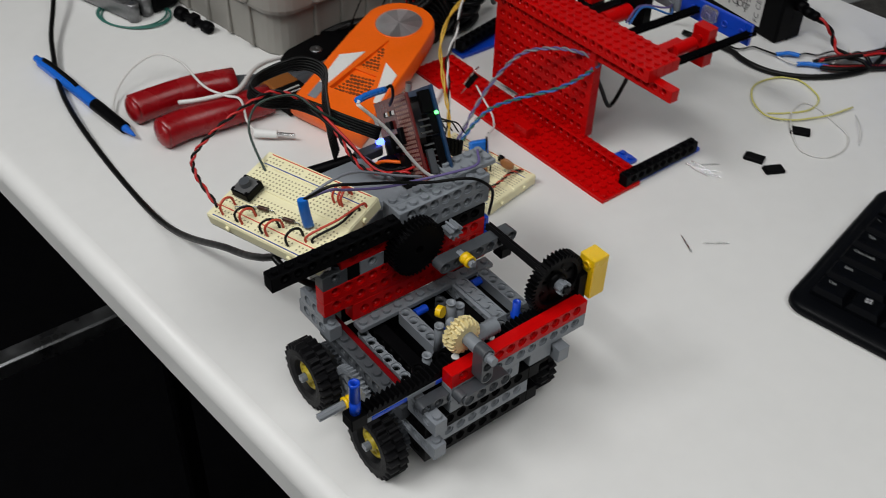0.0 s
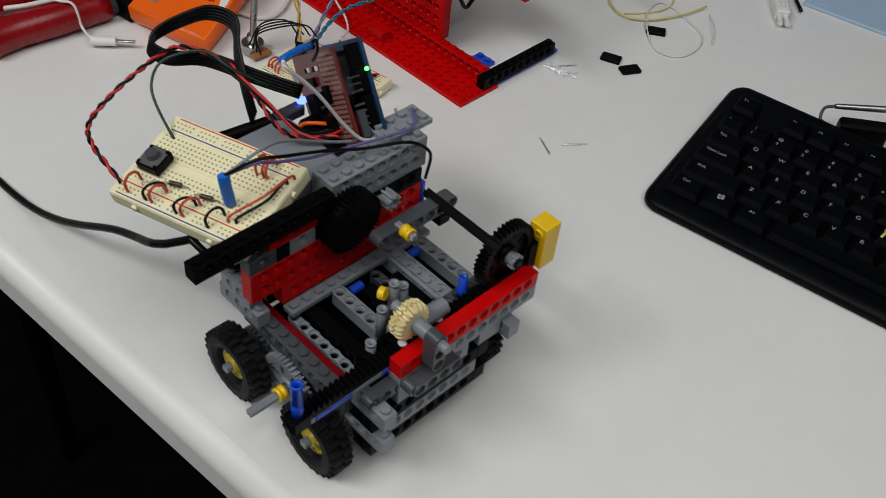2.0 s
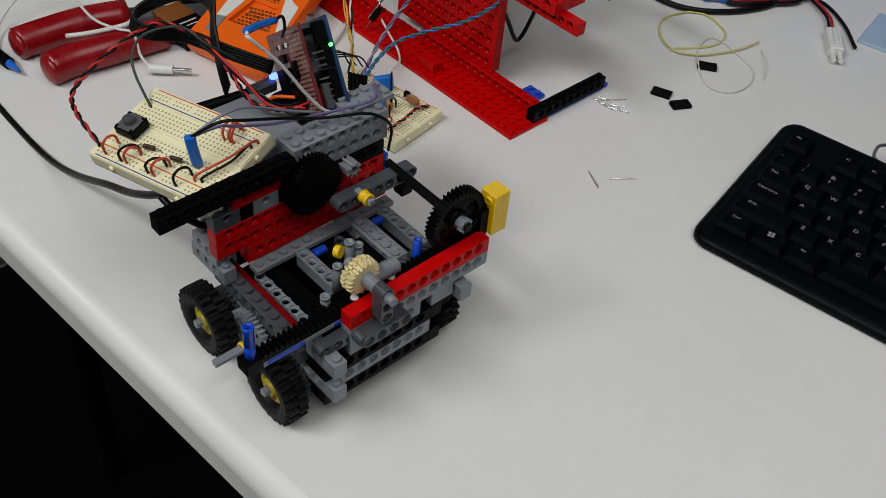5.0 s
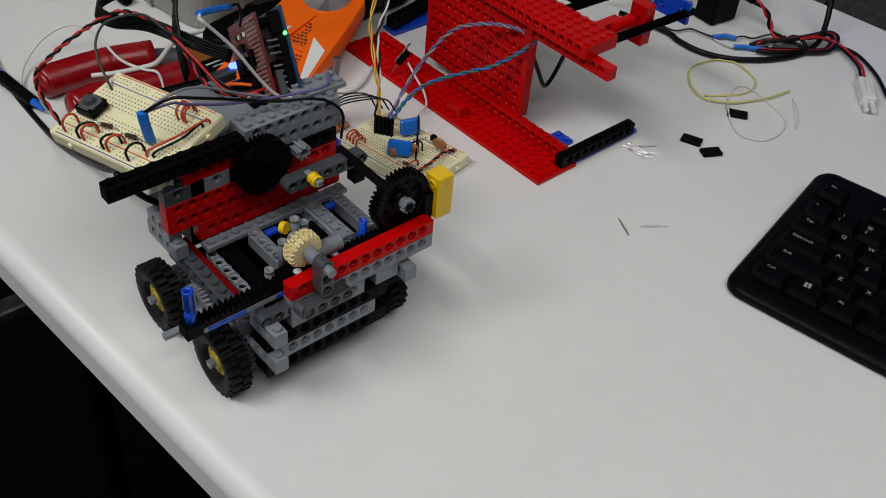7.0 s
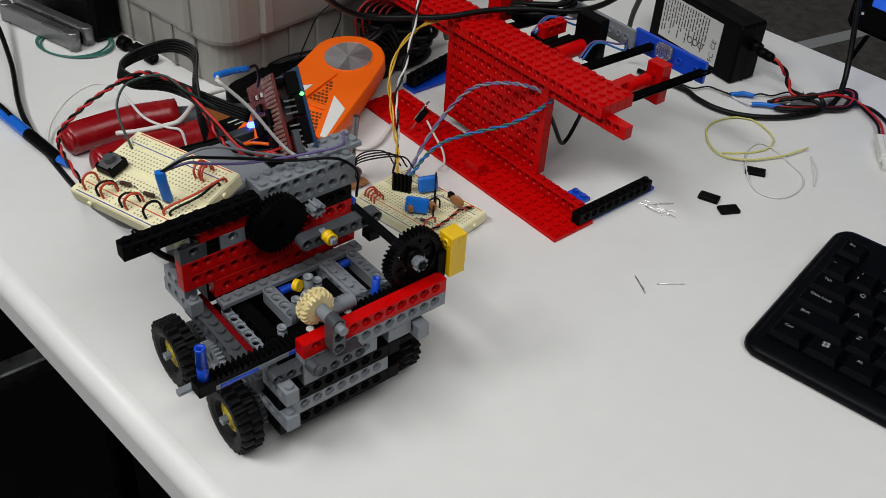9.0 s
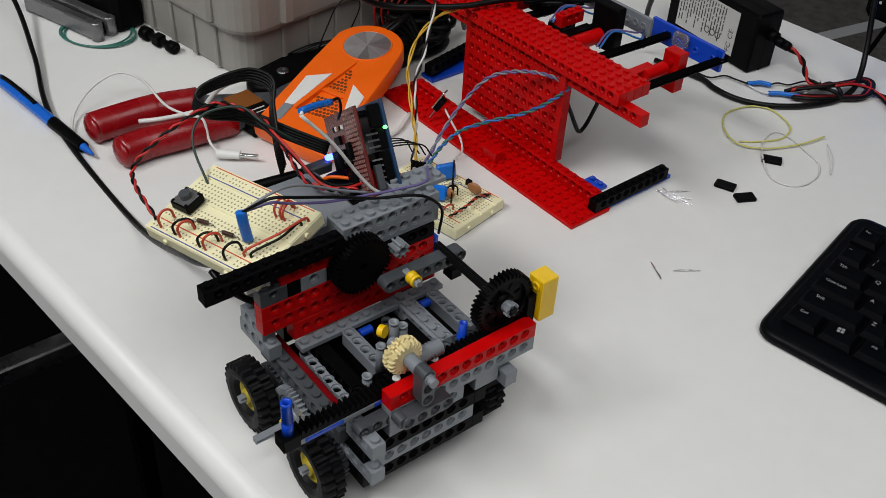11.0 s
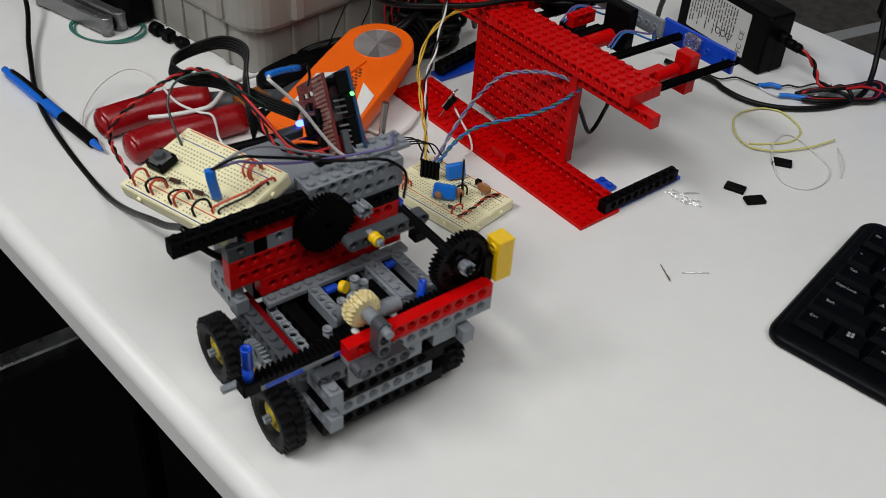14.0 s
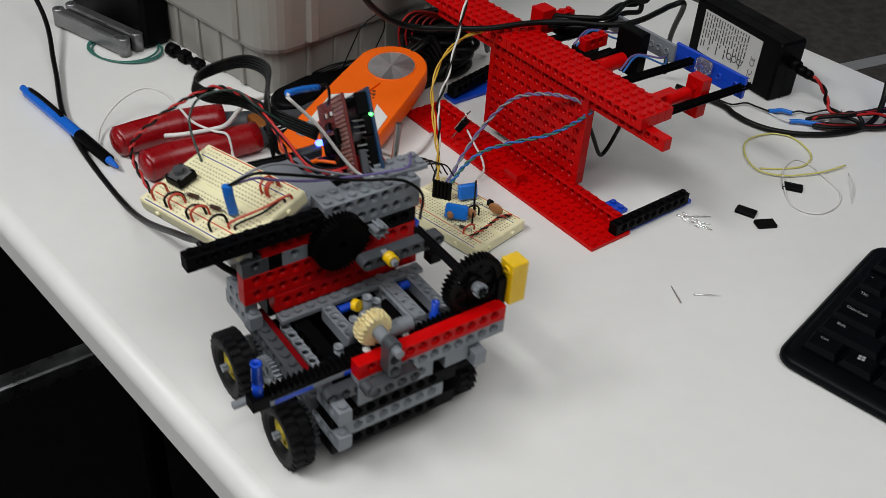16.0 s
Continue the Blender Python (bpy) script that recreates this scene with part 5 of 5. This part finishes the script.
# ---- power adapter ----
adapter = holder("power_adapter", mm(543.5, 129, 0, 0, 0, -6.5), "black mains power adapter with a printed label", "power adapter")
bm = bmesh.new()
box(bm, 0, 33, 0, 112, 0, 57.3, 2.2)
box(bm, 33, 33.6, 3, 109, 3, 54, 0.2)
part("case", bm, BLACK, adapter, "black plastic case")
part("seam", box(bmesh.new(), 16, 16.8, -0.25, 112.2, 0.5, 57.6, 0.1), KBODY, adapter)
part("label", box(bmesh.new(), -0.35, 0.1, 22, 98, 8, 51, 0.05), PAPER, adapter, "silver-grey printed label")
bm = bmesh.new()
random.seed(11)
for i in range(17):
    y = 95 - 3.5 * i
    z = 49.0
    while z > 16 + 6 * (i % 3):
        ln = random.uniform(2, 9)
        box(bm, -0.6, -0.3, y - 0.55, y + 0.55, max(14, z - ln), z, 0.02)
        z -= ln + random.uniform(0.8, 2)
for i in range(3):
    lathe(bm, [(-0.6, 3.4), (-0.3, 3.4), (-0.3, 2.6), (-0.6, 2.6)], (0, 43 + 7 * i, 20), "x", 14)
part("label_print", bm, INK, adapter)
for txt, z, size in (("FC", 10.5, 8), ("CE", 23, 8)):
    cu = bpy.data.curves.new("marking", "FONT")
    cu.body, cu.size, cu.extrude = txt, size * MM, 0.00003
    cu.materials.append(INK)
    t = new("marking", cu)
    t.parent = adapter
    t.matrix_basis = mm(-0.5, 25.5, z, 0, 0, 0) @ Matrix(((0, 0, -1, 0), (0, 1, 0, 0), (1, 0, 0, 0), (0, 0, 0, 1)))
part("cable_relief", lathe(bmesh.new(), [(-8, 5.0), (0.5, 5.6), (0.5, 0.5), (-8, 0.5)], (20, 0, 36), "y", 16), BLACK, adapter)
bm = bmesh.new()
lathe(bm, [(-24, 3.4), (-22, 4.4), (-17, 4.4), (-16.6, 3.6), (-15.4, 3.6), (-15, 4.6), (-9, 4.6), (-8, 3.4), (-6, 3.4), (-6, 0.5), (-24, 0.5)], (20, 0, 34), "y", 16)
part("plug", bm, BLACK, adapter, "black barrel plug")
lead = [(561, 106, 33), (566, 98, 29), (572, 92, 20), (571, 86, 12), (568, 78, 9), (572, 68, 9)]
for k, mt in enumerate((WIREK, WIRER)):
    wire("wire", twisted(lead, 1.4, 2, k * math.pi), 1.4, mt, None, "red and black supply lead", 7, 1)
for k, mt in enumerate((WIREK, WIREK, WIRER, WIREK, WIREK)):
    o = 2.2 * k
    wire("cable", [(541 + o, 84 - o * 0.4, 5), (556, 80 - o, 6 + o * 0.4), (575, 66 - o * 0.8, 9 + 0.3 * o), (597, 59 - o * 0.6, 9), (617 - 0.5 * o, 55 - o * 0.4, 8), (620 - o, 46, 7), (606 - o, 38 + o * 0.3, 6), (590, 38 + o * 0.4, 5), (570, 50 + o * 0.5, 5), (549 + o * 0.5, 62 + o * 0.5, 5), (538 + o, 75, 4)], 1.7, mt, None, "bundle of black and red cable")
tie = [(574 + 6 * math.cos(a), 59 + 11 * math.sin(a), 8 + 9 * math.sin(a * 2 + 1) * 0.3) for a in [k * math.tau / 10 for k in range(12)]]
wire("cable_tie", tie, 1.8, WIREK, None, "black tie round the cable bundle", 7)
wire("cable", [(486, 190, 4), (497, 145, 3), (494, 128, 3), (494, 110, 3), (499, 94, 3), (510, 79, 3), (525, 67, 3), (544, 57, 3), (568, 50, 3), (590, 49, 6), (609, 55, 12), (626, 66, 34), (650, 92, 110), (690, 130, 230)], 2.6, WIREK, None, "thick black cable lying on the desk", 8)
wire("wire", [(470, 158, 30), (486, 154, 12), (501, 150, 4), (506, 140, 3), (520, 135, 3), (523, 126, 3), (524, 115, 4), (527, 110, 4)], 0.8, WIREK, None, "thin black wire lying on the desk")
wire("wire", [(540, 100, 4), (551, 99, 3), (557, 91, 3), (573, 86, 4), (576, 72, 8)], 0.8, WIREK, None, "thin black wire lying on the desk")
wire("wire", [(524, 122, 3), (526, 112, 2), (525, 98, 3), (528, 90, 4)], 0.8, WIREW, None, "thin white wire lying on the desk")
wire("wire", [(546, 73, 4), (558, 72, 5), (576, 73, 10)], 0.8, WIREW, None, "thin white wire lying on the desk")
for pts in ([(525, 113, 4), (530, 110, 4.2), (536, 107, 4.4), (541, 99, 4)], [(527, 91, 4), (534, 86, 4.2), (540, 79, 4.2), (547, 72, 4)]):
    tagged(part("wire_sleeve", tube(bmesh.new(), pts, 2.0, 9, 4), SKYBLUE), "blue insulating sleeve on a wire", "wire sleeve")

# red and black lead with a clear plug
plug_lead = [(573, 60, 12), (589, 54, 12), (601, 48, 9), (607, 38, 6), (603, 24, 5), (592, 6, 5), (577, -6, 5)]
for k, mt in enumerate((WIREK, WIRER)):
    wire("wire", [(x + 2.2 * k, y - 2.2 * k, z) for x, y, z in plug_lead], 1.25, mt, None, "red or black lead of the clear plug", 8)
wire("cable", [(610, 43, 3), (614, 22, 3), (598, -8, 3), (572, -36, 3)], 1.6, WIREK, None, "thin black cable running off along the desk", 8)
clear_plug = holder("connector_plug", mm(573, -11, 0.2, 0, 0, -141), "clear white plastic connector plug on the desk", "connector")
part("housing", box(bmesh.new(), 0, 34, -6, 6, 0, 10, 1.0), WHITE, clear_plug)
part("latch", box(bmesh.new(), 4, 27, -2, 2, 9.8, 12, 0.6), WHITE, clear_plug)
for y in (-3, 3):
    part("socket", cyl(bmesh.new(), (33, y, 5), (46, y, 5), 2.2, 12), WHITE, clear_plug)

# ---- bin and black box ----
bin_ = holder("storage_bin", mm(157, 362, 0, 0, 0, 9), "grey ribbed plastic storage bin", "storage bin")


def bin_mesh():
    bm = bmesh.new()
    W, D, R = 250.0, 210.0, 24.0
    out = arc(W - R, D - R, R, 0, 90, 6) + arc(R, D - R, R, 90, 180, 6) + arc(R, R, R, 180, 270, 6) + arc(W - R, R, R, 270, 360, 6)
    rings = []
    for z, s in ((0, 0), (3, -1.5), (44, -3), (45, -8), (49, -9.5), (160, -13), (162, -18), (175, -18)):
        c = Vector((W / 2, D / 2, 0))
        rings.append([bm.verts.new((x - s * (x - c.x) / (W / 2), y - s * (y - c.y) / (D / 2), z)) for x, y in out])
    n = len(out)
    for a, b in zip(rings, rings[1:]):
        for k in range(n):
            quad(bm, [a[k], a[(k + 1) % n], b[(k + 1) % n], b[k]])
    quad(bm, rings[-1])
    quad(bm, rings[0][::-1])
    return bm


part("tub", bin_mesh(), GREYBIN, bin_)
for k in range(6):
    part("rib", box(bmesh.new(), 36 + 31 * k, 41 + 31 * k, -5.5, 0, 3, 44, 1), GREYBIN, bin_)
for k in range(5):
    part("rib", box(bmesh.new(), -5.5, 0, 34 + 32 * k, 39 + 32 * k, 3, 44, 1), GREYBIN, bin_)
for x0, x1 in ((30, 44), (206, 220)):
    part("pilaster", box(bmesh.new(), x0, x1, -15, -6, 48, 160, 3), GREYBIN, bin_)
for y0, y1 in ((28, 44), (166, 182)):
    part("pilaster", box(bmesh.new(), -15, -6, y0, y1, 48, 160, 3), GREYBIN, bin_)
case = holder("black_case", mm(132, 506, 0, 0, 0, 8), "black plastic case beside the bin", "case")
part("body", box(bmesh.new(), -30, 0, 0, 150, 0, 130, 4), BLACK, case)
part("lid", box(bmesh.new(), -32, 2, -2, 152, 130, 142, 3), BLACK, case)

# ---- silver multi-tool ----
tool = holder("multi_tool", mm(92, 500, 0, 0, 0, 107), "folded brushed steel pocket multi-tool", "multi-tool")
for y in (-13, 2):
    bm = bmesh.new()
    box(bm, 4, 98, y, y + 11, 2, 17, 1.0)
    box(bm, 14, 88, y + 1.5, y + 9.5, 16.8, 17.6, 0.3)
    box(bm, 40, 58, y + 4, y + 11.4, 15, 17.9, 0.5)
    part("handle", bm, TOOL, tool, "brushed steel handle")
    for x in (5, 97):
        part("pivot", lathe(bmesh.new(), [(1, 5.6), (17.4, 5.6), (18.2, 4.8), (18.2, 0.4), (1, 0.4)], (x, y + 5.5, 0), "z", 20), TOOL, tool, "round pivot end")
        part("rivet", cyl(bmesh.new(), (x, y + 5.5, 18), (x, y + 5.5, 18.7), 2.0, 12), DGREY, tool)
part("blade_stack", box(bmesh.new(), 6, 96, -2.2, 2.2, 3, 14, 0.5), BLACK, tool)

# ---- loose wires and small parts on the desk ----
def ring_wire(cx, cy, rx, ry, rot, r, mat, label, turns=1.0, z=1.2, tail=()):
    pts = []
    n = int(14 * turns)
    for k in range(n + 1):
        a = math.tau * turns * k / n
        x, y = rx * math.cos(a) * (1 + 0.1 * math.sin(a * 0.7)), ry * math.sin(a)
        c, s = math.cos(radians(rot)), math.sin(radians(rot))
        pts.append((cx + c * x - s * y, cy + s * x + c * y, z + 0.8 * math.sin(a * 0.5) ** 2))
    return wire("wire", pts + list(tail), r, mat, None, label)


yellow_ring = [(444, 57), (455, 49), (474, 40), (490, 41), (502, 50), (509, 72), (503, 84), (492, 90), (473, 92), (457, 85), (443, 69), (439, 52), (451, 37), (467, 29), (484, 23), (509, 19)]
wire("wire", [(x, y, 1.0 + 0.12 * k) for k, (x, y) in enumerate(yellow_ring)], 0.75, WIREYG, None, "ring of thin yellow wire lying on the desk")
white_ring = [(441, 31), (460, 45), (482, 49), (485, 36), (479, 16), (472, -2), (457, -12), (438, -14), (426, -8), (422, 5), (430, 19), (445, 35)]
wire("wire", [(x, y, 3.6 if k in (0, 11) else 1.2) for k, (x, y) in enumerate(white_ring)], 0.7, WIREW, None, "ring of thin white wire lying on the desk")
wire("wire", [(503, 11, 1), (488, -2, 4), (478, -10, 3), (467, -17, 1)], 0.45, WIREW, None, "short thin white wire")
ring_wire(88, 514, 34, 27, 120, 0.9, WIREG, "ring of dark green wire lying on the desk", 3.4, 1.2)
knob = holder("thumb_screw", mm(120, 480, 0, 0, 0, -77), "black double-headed thumb screw lying on the desk", "screw")
for x, r in ((0, 6.4), (36, 5.6)):
    bm = bmesh.new()
    lathe(bm, [(-5, r * 0.8), (-4, r), (4, r), (5, r * 0.8), (5, 1), (-5, 1)], (x, 0, r), "x", 10)
    part("head", bm, BLACK, knob)
part("shank", cyl(bmesh.new(), (4, 0, 6.4), (32, 0, 5.8), 3.4, 12), BLACK, knob)
part("collar", box(bmesh.new(), 12, 22, -5, 5, 1.5, 11, 0.8), BLACK, knob)
for x, y, a in ((383, 21, 23), (383, 2, 63), (444, 23, 36)):
    ch = holder("connector_shell", mm(x, y, 0, 0, 0, a), "small flat black connector shell on the desk", "connector", "loose connectors")
    bm = bmesh.new()
    box(bm, -4.6, 4.6, -7.5, 7.5, 0, 3.0, 0.3)
    for k in range(5):
        box(bm, -4.3 + 1.8 * k, -3.1 + 1.8 * k, 7.3, 8.3, 0.4, 2.6, 0.1)
    part("shell", bm, BLACK, ch)


def crimp_pin(x0, y0, x1, y1, label="loose crimp pin of bright metal on the desk"):
    d = Vector((x1 - x0, y1 - y0, 0))
    p = Vector((x0, y0, 0.9))
    pin = holder("crimp_pin", mm(x0, y0, 0.0), label, "crimp pin", "loose crimp pins")
    v = d
    part("shaft", cyl(bmesh.new(), (0, 0, 0.75), (v.x, v.y, 0.75), 0.45, 6), CHROME, pin)
    part("barrel", cyl(bmesh.new(), (v.x * 0.05, v.y * 0.05, 1.0), (v.x * 0.4, v.y * 0.4, 1.0), 0.75, 8), CHROME, pin)
    part("barrel", cyl(bmesh.new(), (v.x * 0.55, v.y * 0.55, 0.9), (v.x * 0.75, v.y * 0.75, 0.9), 0.7, 8), CHROME, pin)


crimp_pin(256, -26.5, 264, -10)
crimp_pin(270, -25, 286, -36)
random.seed(7)
for k in range(9):
    x, y, a = 338 + random.uniform(-6, 10), 42 + random.uniform(-9, 9), random.uniform(-1.5, -0.5)
    crimp_pin(x, y, x + 15 * math.cos(a), y + 15 * math.sin(a))
# white lead with a plug, by the pliers
wire("cable", [(-1, 346, 3), (-1, 358, 3), (13, 386, 6), (35, 399, 16), (57, 396, 24), (66, 369, 27), (64, 324, 27), (72, 303, 26), (80, 294, 24), (80, 286, 8), (80, 268, 5)], 1.1, WIREW, None, "thin white lead looped over the pliers", 8)
wire("cable", [(40, 321, 22), (52, 311, 25), (73, 305, 26), (86, 305, 27), (113, 331, 22), (142, 351, 12), (174, 350, 10), (196, 340, 8)], 1.9, WIREW, None, "white cable over the pliers", 8)
jack = holder("audio_plug", mm(84, 266, 6, 0, 0, -42), "white audio plug lying on the desk", "audio plug")
part("sleeve", cyl(bmesh.new(), (-8, 0, 0), (10, 0, 0), 3.8, 14, 3.4), WHITE, jack)
part("pin", cyl(bmesh.new(), (10, 0, 0), (24, 0, 0), 1.7, 12), CHROME, jack)
wire("cable", [(150, 300, 6), (180, 260, 4), (196, 228, 3), (214, 224, 3), (240, 240, 3)], 1.8, WIREW, None, "white cable under the orange gadget", 8)
battery = holder("battery", mm(116, 281, 0.2, 0, 0, 4), "copper and black square battery lying on the desk", "battery")
part("case", box(bmesh.new(), 0, 25.5, 0, 22, 0, 17, 1.5), BLACK, battery, "black lower half")
part("copper_band", box(bmesh.new(), 0.1, 25.4, 22, 45, 0.1, 16.9, 1.4), AMBER, battery, "copper-coloured upper half")
part("marking", box(bmesh.new(), 5, 20, 13, 14.6, 16.9, 17.1, 0.05), PAPER, battery)
part("marking", box(bmesh.new(), 8, 18, 8, 9.2, 16.9, 17.1, 0.05), PAPER, battery)
gadget = holder("black_gadget", mm(186, 346, 0, 0, 0, 14), "flat black plastic gadget with a silver button", "gadget")
part("body", slab_outline(bmesh.new(), arc(26, 0, 17, -90, 90, 10) + arc(-24, 0, 17, 90, 270, 10), 0, 14, 3), BLACK, gadget)
part("button", lathe(bmesh.new(), [(13.5, 5.5), (14.8, 5.5), (15.2, 4.5), (15.2, 0.3), (13.5, 0.3)], (-7, -3, 0), "z", 20), STEEL, gadget, "silver round button")
# heap of black cables behind the orange gadget
for k in range(7):
    o = 7 * k
    wire("cable", [(190 + o, 372 - o * 0.3, 6 + k), (226 + o, 356 - o, 20 + 3 * k), (270 + o * 0.5, 330 - o * 0.4, 24 + 4 * k), (300, 312 - o * 0.2, 10 + 2 * k), (318 + o * 0.4, 330 + o, 6)], 2.4, WIREK, None, "tangle of black cable behind the gadget", 7)
for k in range(5):
    o = 7 * k
    wire("wire", [(282 + o, 347 - k, 22), (278 + o, 345 - k, 46 - 2 * k), (290 + o, 343, 60 - 3 * k), (316 + o, 340, 54 - 4 * k), (340 + o * 0.8, 342, 36 - 3 * k), (372, 345 + k, 26 - 2 * k), (392, 350, 8)], 1.0, WIRER, None, "looped red wire behind the gadget")
for k in range(9):
    ring_wire(318 + 4 * (k % 3), 338 + 3 * (k % 4), 36 - 2 * (k % 4), 25 - (k % 3), 20 * k, 3.0, WIREK, "coil of thick black cable behind the gadget", 1.3, 4 + 5.2 * k)
wire("cable", [(300, 322, 52), (316, 300, 62), (336, 296, 52), (352, 310, 30), (372, 330, 8)], 2.6, WIREK, None, "thick black cable end", 8)
wire("wire", [(214, 352, 3), (232, 350, 40), (240, 348, 56), (256, 347, 64), (262, 345, 52), (252, 346, 30)], 0.6, WIREK, None, "thin black wire loop")
base2 = holder("brick_cart", mm(290, 262, 0), "black and blue brick beams behind the red stand", "brick cart")
beam("beam", 8, BLACK, base2, 0, 14, 6, rz=12)
plate("plate", 0, 12, 0, 8, 2, BLUE, base2, 3.2, "blue plate", False)
part("wheel_hub", lathe(bmesh.new(), [(-6, 17), (6, 17), (6, 8), (-6, 8)], (30, 60, 17), "y", 28), RUBBER, base2, "black wheel")
part("wheel_hub", lathe(bmesh.new(), [(-6, 15), (6, 15), (6, 7), (-6, 7)], (-6, 54, 15), "y", 28), RUBBER, base2, "black wheel")
wire("cable", [(128, 236, 220), (148, 236, 170), (168, 236, 140), (184, 241, 124), (199, 241, 113), (213, 239, 107), (228, 233, 105), (263, 212, 105), (290, 203, 106), (310, 196, 106), (330, 182, 107), (352, 164, 107), (375, 157, 108), (400, 158, 110), (417, 161, 110), (432, 160, 108), (462, 190, 60), (490, 210, 8)], 2.4, WIREK, None, "black cable hanging across the red arm", 8)
# tweezers and a lead by the keyboard
tw_ = holder("probe_clip", mm(440, -138, 24, 0, 0, -50), "steel probe clip beside the keyboard", "probe")
part("arm", cyl(bmesh.new(), (0, 0, 0), (70, 2, 4), 2.0, 10, 3.2), STEEL, tw_)
part("hook", tube(bmesh.new(), [(0, 0, 0), (-6, 2, -4), (-8, -3, -10), (-4, -6, -12)], 1.2, 8, 4), DGREY, tw_)
part("body", box(bmesh.new(), 4, 40, -16, -4, -22, -4, 2), BLACK, tw_)
panel = holder("pale_blue_folder", mm(586, -30, 0, 0, 0, 12.6), "pale blue paper folder lying on the desk", "folder")
part("cover", box(bmesh.new(), 0, 60, -260, 0, 0, 3, 0.6), PALEBLUE, panel)

unit = holder("equipment_unit", mm(720, 128, -730), "black equipment unit on a stand with a lit blue window", "equipment")
part("cabinet", box(bmesh.new(), 0, 260, -420, 0, 744, 960, 5), BLACK, unit)
part("window", box(bmesh.new(), -1.5, 1, -150, -22, 774, 830, 1), GLOWW, unit, "lit blue window")
part("screw", cyl(bmesh.new(), (-1.5, -16, 764), (0.5, -16, 764), 1.6, 12), CHROME, unit)
part("column", box(bmesh.new(), 110, 170, -330, -270, 20, 745, 3), BLACK, unit)
part("foot", box(bmesh.new(), 40, 240, -400, -200, 2, 22, 4), BLACK, unit)

# ---- supply cable that bends as the robot drives ----
# sideways place of the cable on the desk
SWAY = [(0.0, -30), (2.0, -44), (3.5, -50), (4.5, -34), (7.0, -8), (9.0, -6), (11.5, -11), (13.5, -13), (14.5, -28), (15.4, -22), (16.0, -14)]


CABLE_PIECES = 70


def cable_points(t):
    x, y, a = at_time(ROBOT, t)
    q = mm(x + RIDE[0], y + RIDE[1], RIDE[2], 0, 0, a)
    e = -22 + (at_time(SWAY, t)[0] + 6) * 0.55
    ends = [q @ (Vector(p) * MM) for p in ((-34, 111, 92), (e, 134, 76), (e + 2, 176, 52))]
    s = at_time(SWAY, t)[0]
    mid = [(s, y + 290, 4), (1.05 * s + 6, 405 + 0.3 * y, 5), (1.0 * s + 31, 500 + 0.15 * y, 8), (38, 580, 24), (34, 670, 70)]
    path = smooth_path(ends + [Vector(p) * MM for p in mid], 14)
    # even steps along the cable, so that its pieces stay end to end
    run = [0.0]
    for p, q in zip(path, path[1:]):
        run.append(run[-1] + (q - p).length)
    out, i = [], 0
    for k in range(CABLE_PIECES + 1):
        d = run[-1] * k / CABLE_PIECES
        while i < len(run) - 2 and run[i + 1] < d:
            i += 1
        out.append(path[i].lerp(path[i + 1], (d - run[i]) / (run[i + 1] - run[i])))
    return out


def make_cable():
    runs = [cable_points(k * 0.5) for k in range(33)]
    out = []
    for i in range(len(runs[0]) - 1):
        L = max((r[i + 1] - r[i]).length for r in runs) * 1000
        bm = bmesh.new()
        cyl(bm, (0, 0, -0.5 * L - 0.15), (0, 0, 0.5 * L + 0.15), 2.2, 16)
        out.append(tagged(part("supply_cable", bm, WIREK), "piece of the black supply cable trailing from the robot", "cable", "supply cable pieces"))
    return out


supply = make_cable()


def robot_pose(t):
    x, y, a = at_time(ROBOT, t)
    return mm(x + RIDE[0], y + RIDE[1], RIDE[2], 0, 0, a)


def motions():
    walk(robot, [(r[0], robot_pose(r[0])) for r in ROBOT])
    walk(pusher, [(t, mm(STROKE * s, 0, 0)) for t, s in PUSH])
    steps = [k * 0.1 for k in range(161)]
    for w in wheels:
        p = w.matrix_basis.translation.copy()
        rows = []
        for t in steps:
            y = at_time(ROBOT, t)[1]
            rows.append((t, Matrix.Translation(p) @ pose(0, 0, 0, -math.degrees(y / 21.6))))
        walk(w, rows)
    for g, r in side_gears:
        p = g.matrix_basis.translation.copy()
        walk(g, [(t, Matrix.Translation(p) @ pose(0, 0, 0, math.degrees(at_time(ROBOT, t)[1] / 21.6)) @ pose(0, 0, 0, 0, 0, 90)) for t in steps])
    fine = [k / 15 for k in range(241)]
    for g, r, at in driven:
        walk(g, [(t, mm(*at) @ pose(0, 0, 0, 0, -math.degrees(at_time(PUSH, t)[0] * STROKE / r), 0)) for t in fine])
    walk(bigger, [(t, mm(30.5, 73, 94) @ pose(0, 0, 0, 0, -math.degrees(at_time(PUSH, t)[0] * STROKE / 21), 0)) for t in fine])
    for k, ob in enumerate(supply):
        rows = []
        for t in [i * 0.5 for i in range(33)]:
            pts = cable_points(t)
            a, b = pts[k], pts[k + 1]
            rows.append((t, Matrix.Translation((a + b) / 2) @ (b - a).to_track_quat("Z", "Y").to_matrix().to_4x4()))
        walk(ob, rows)


motions()
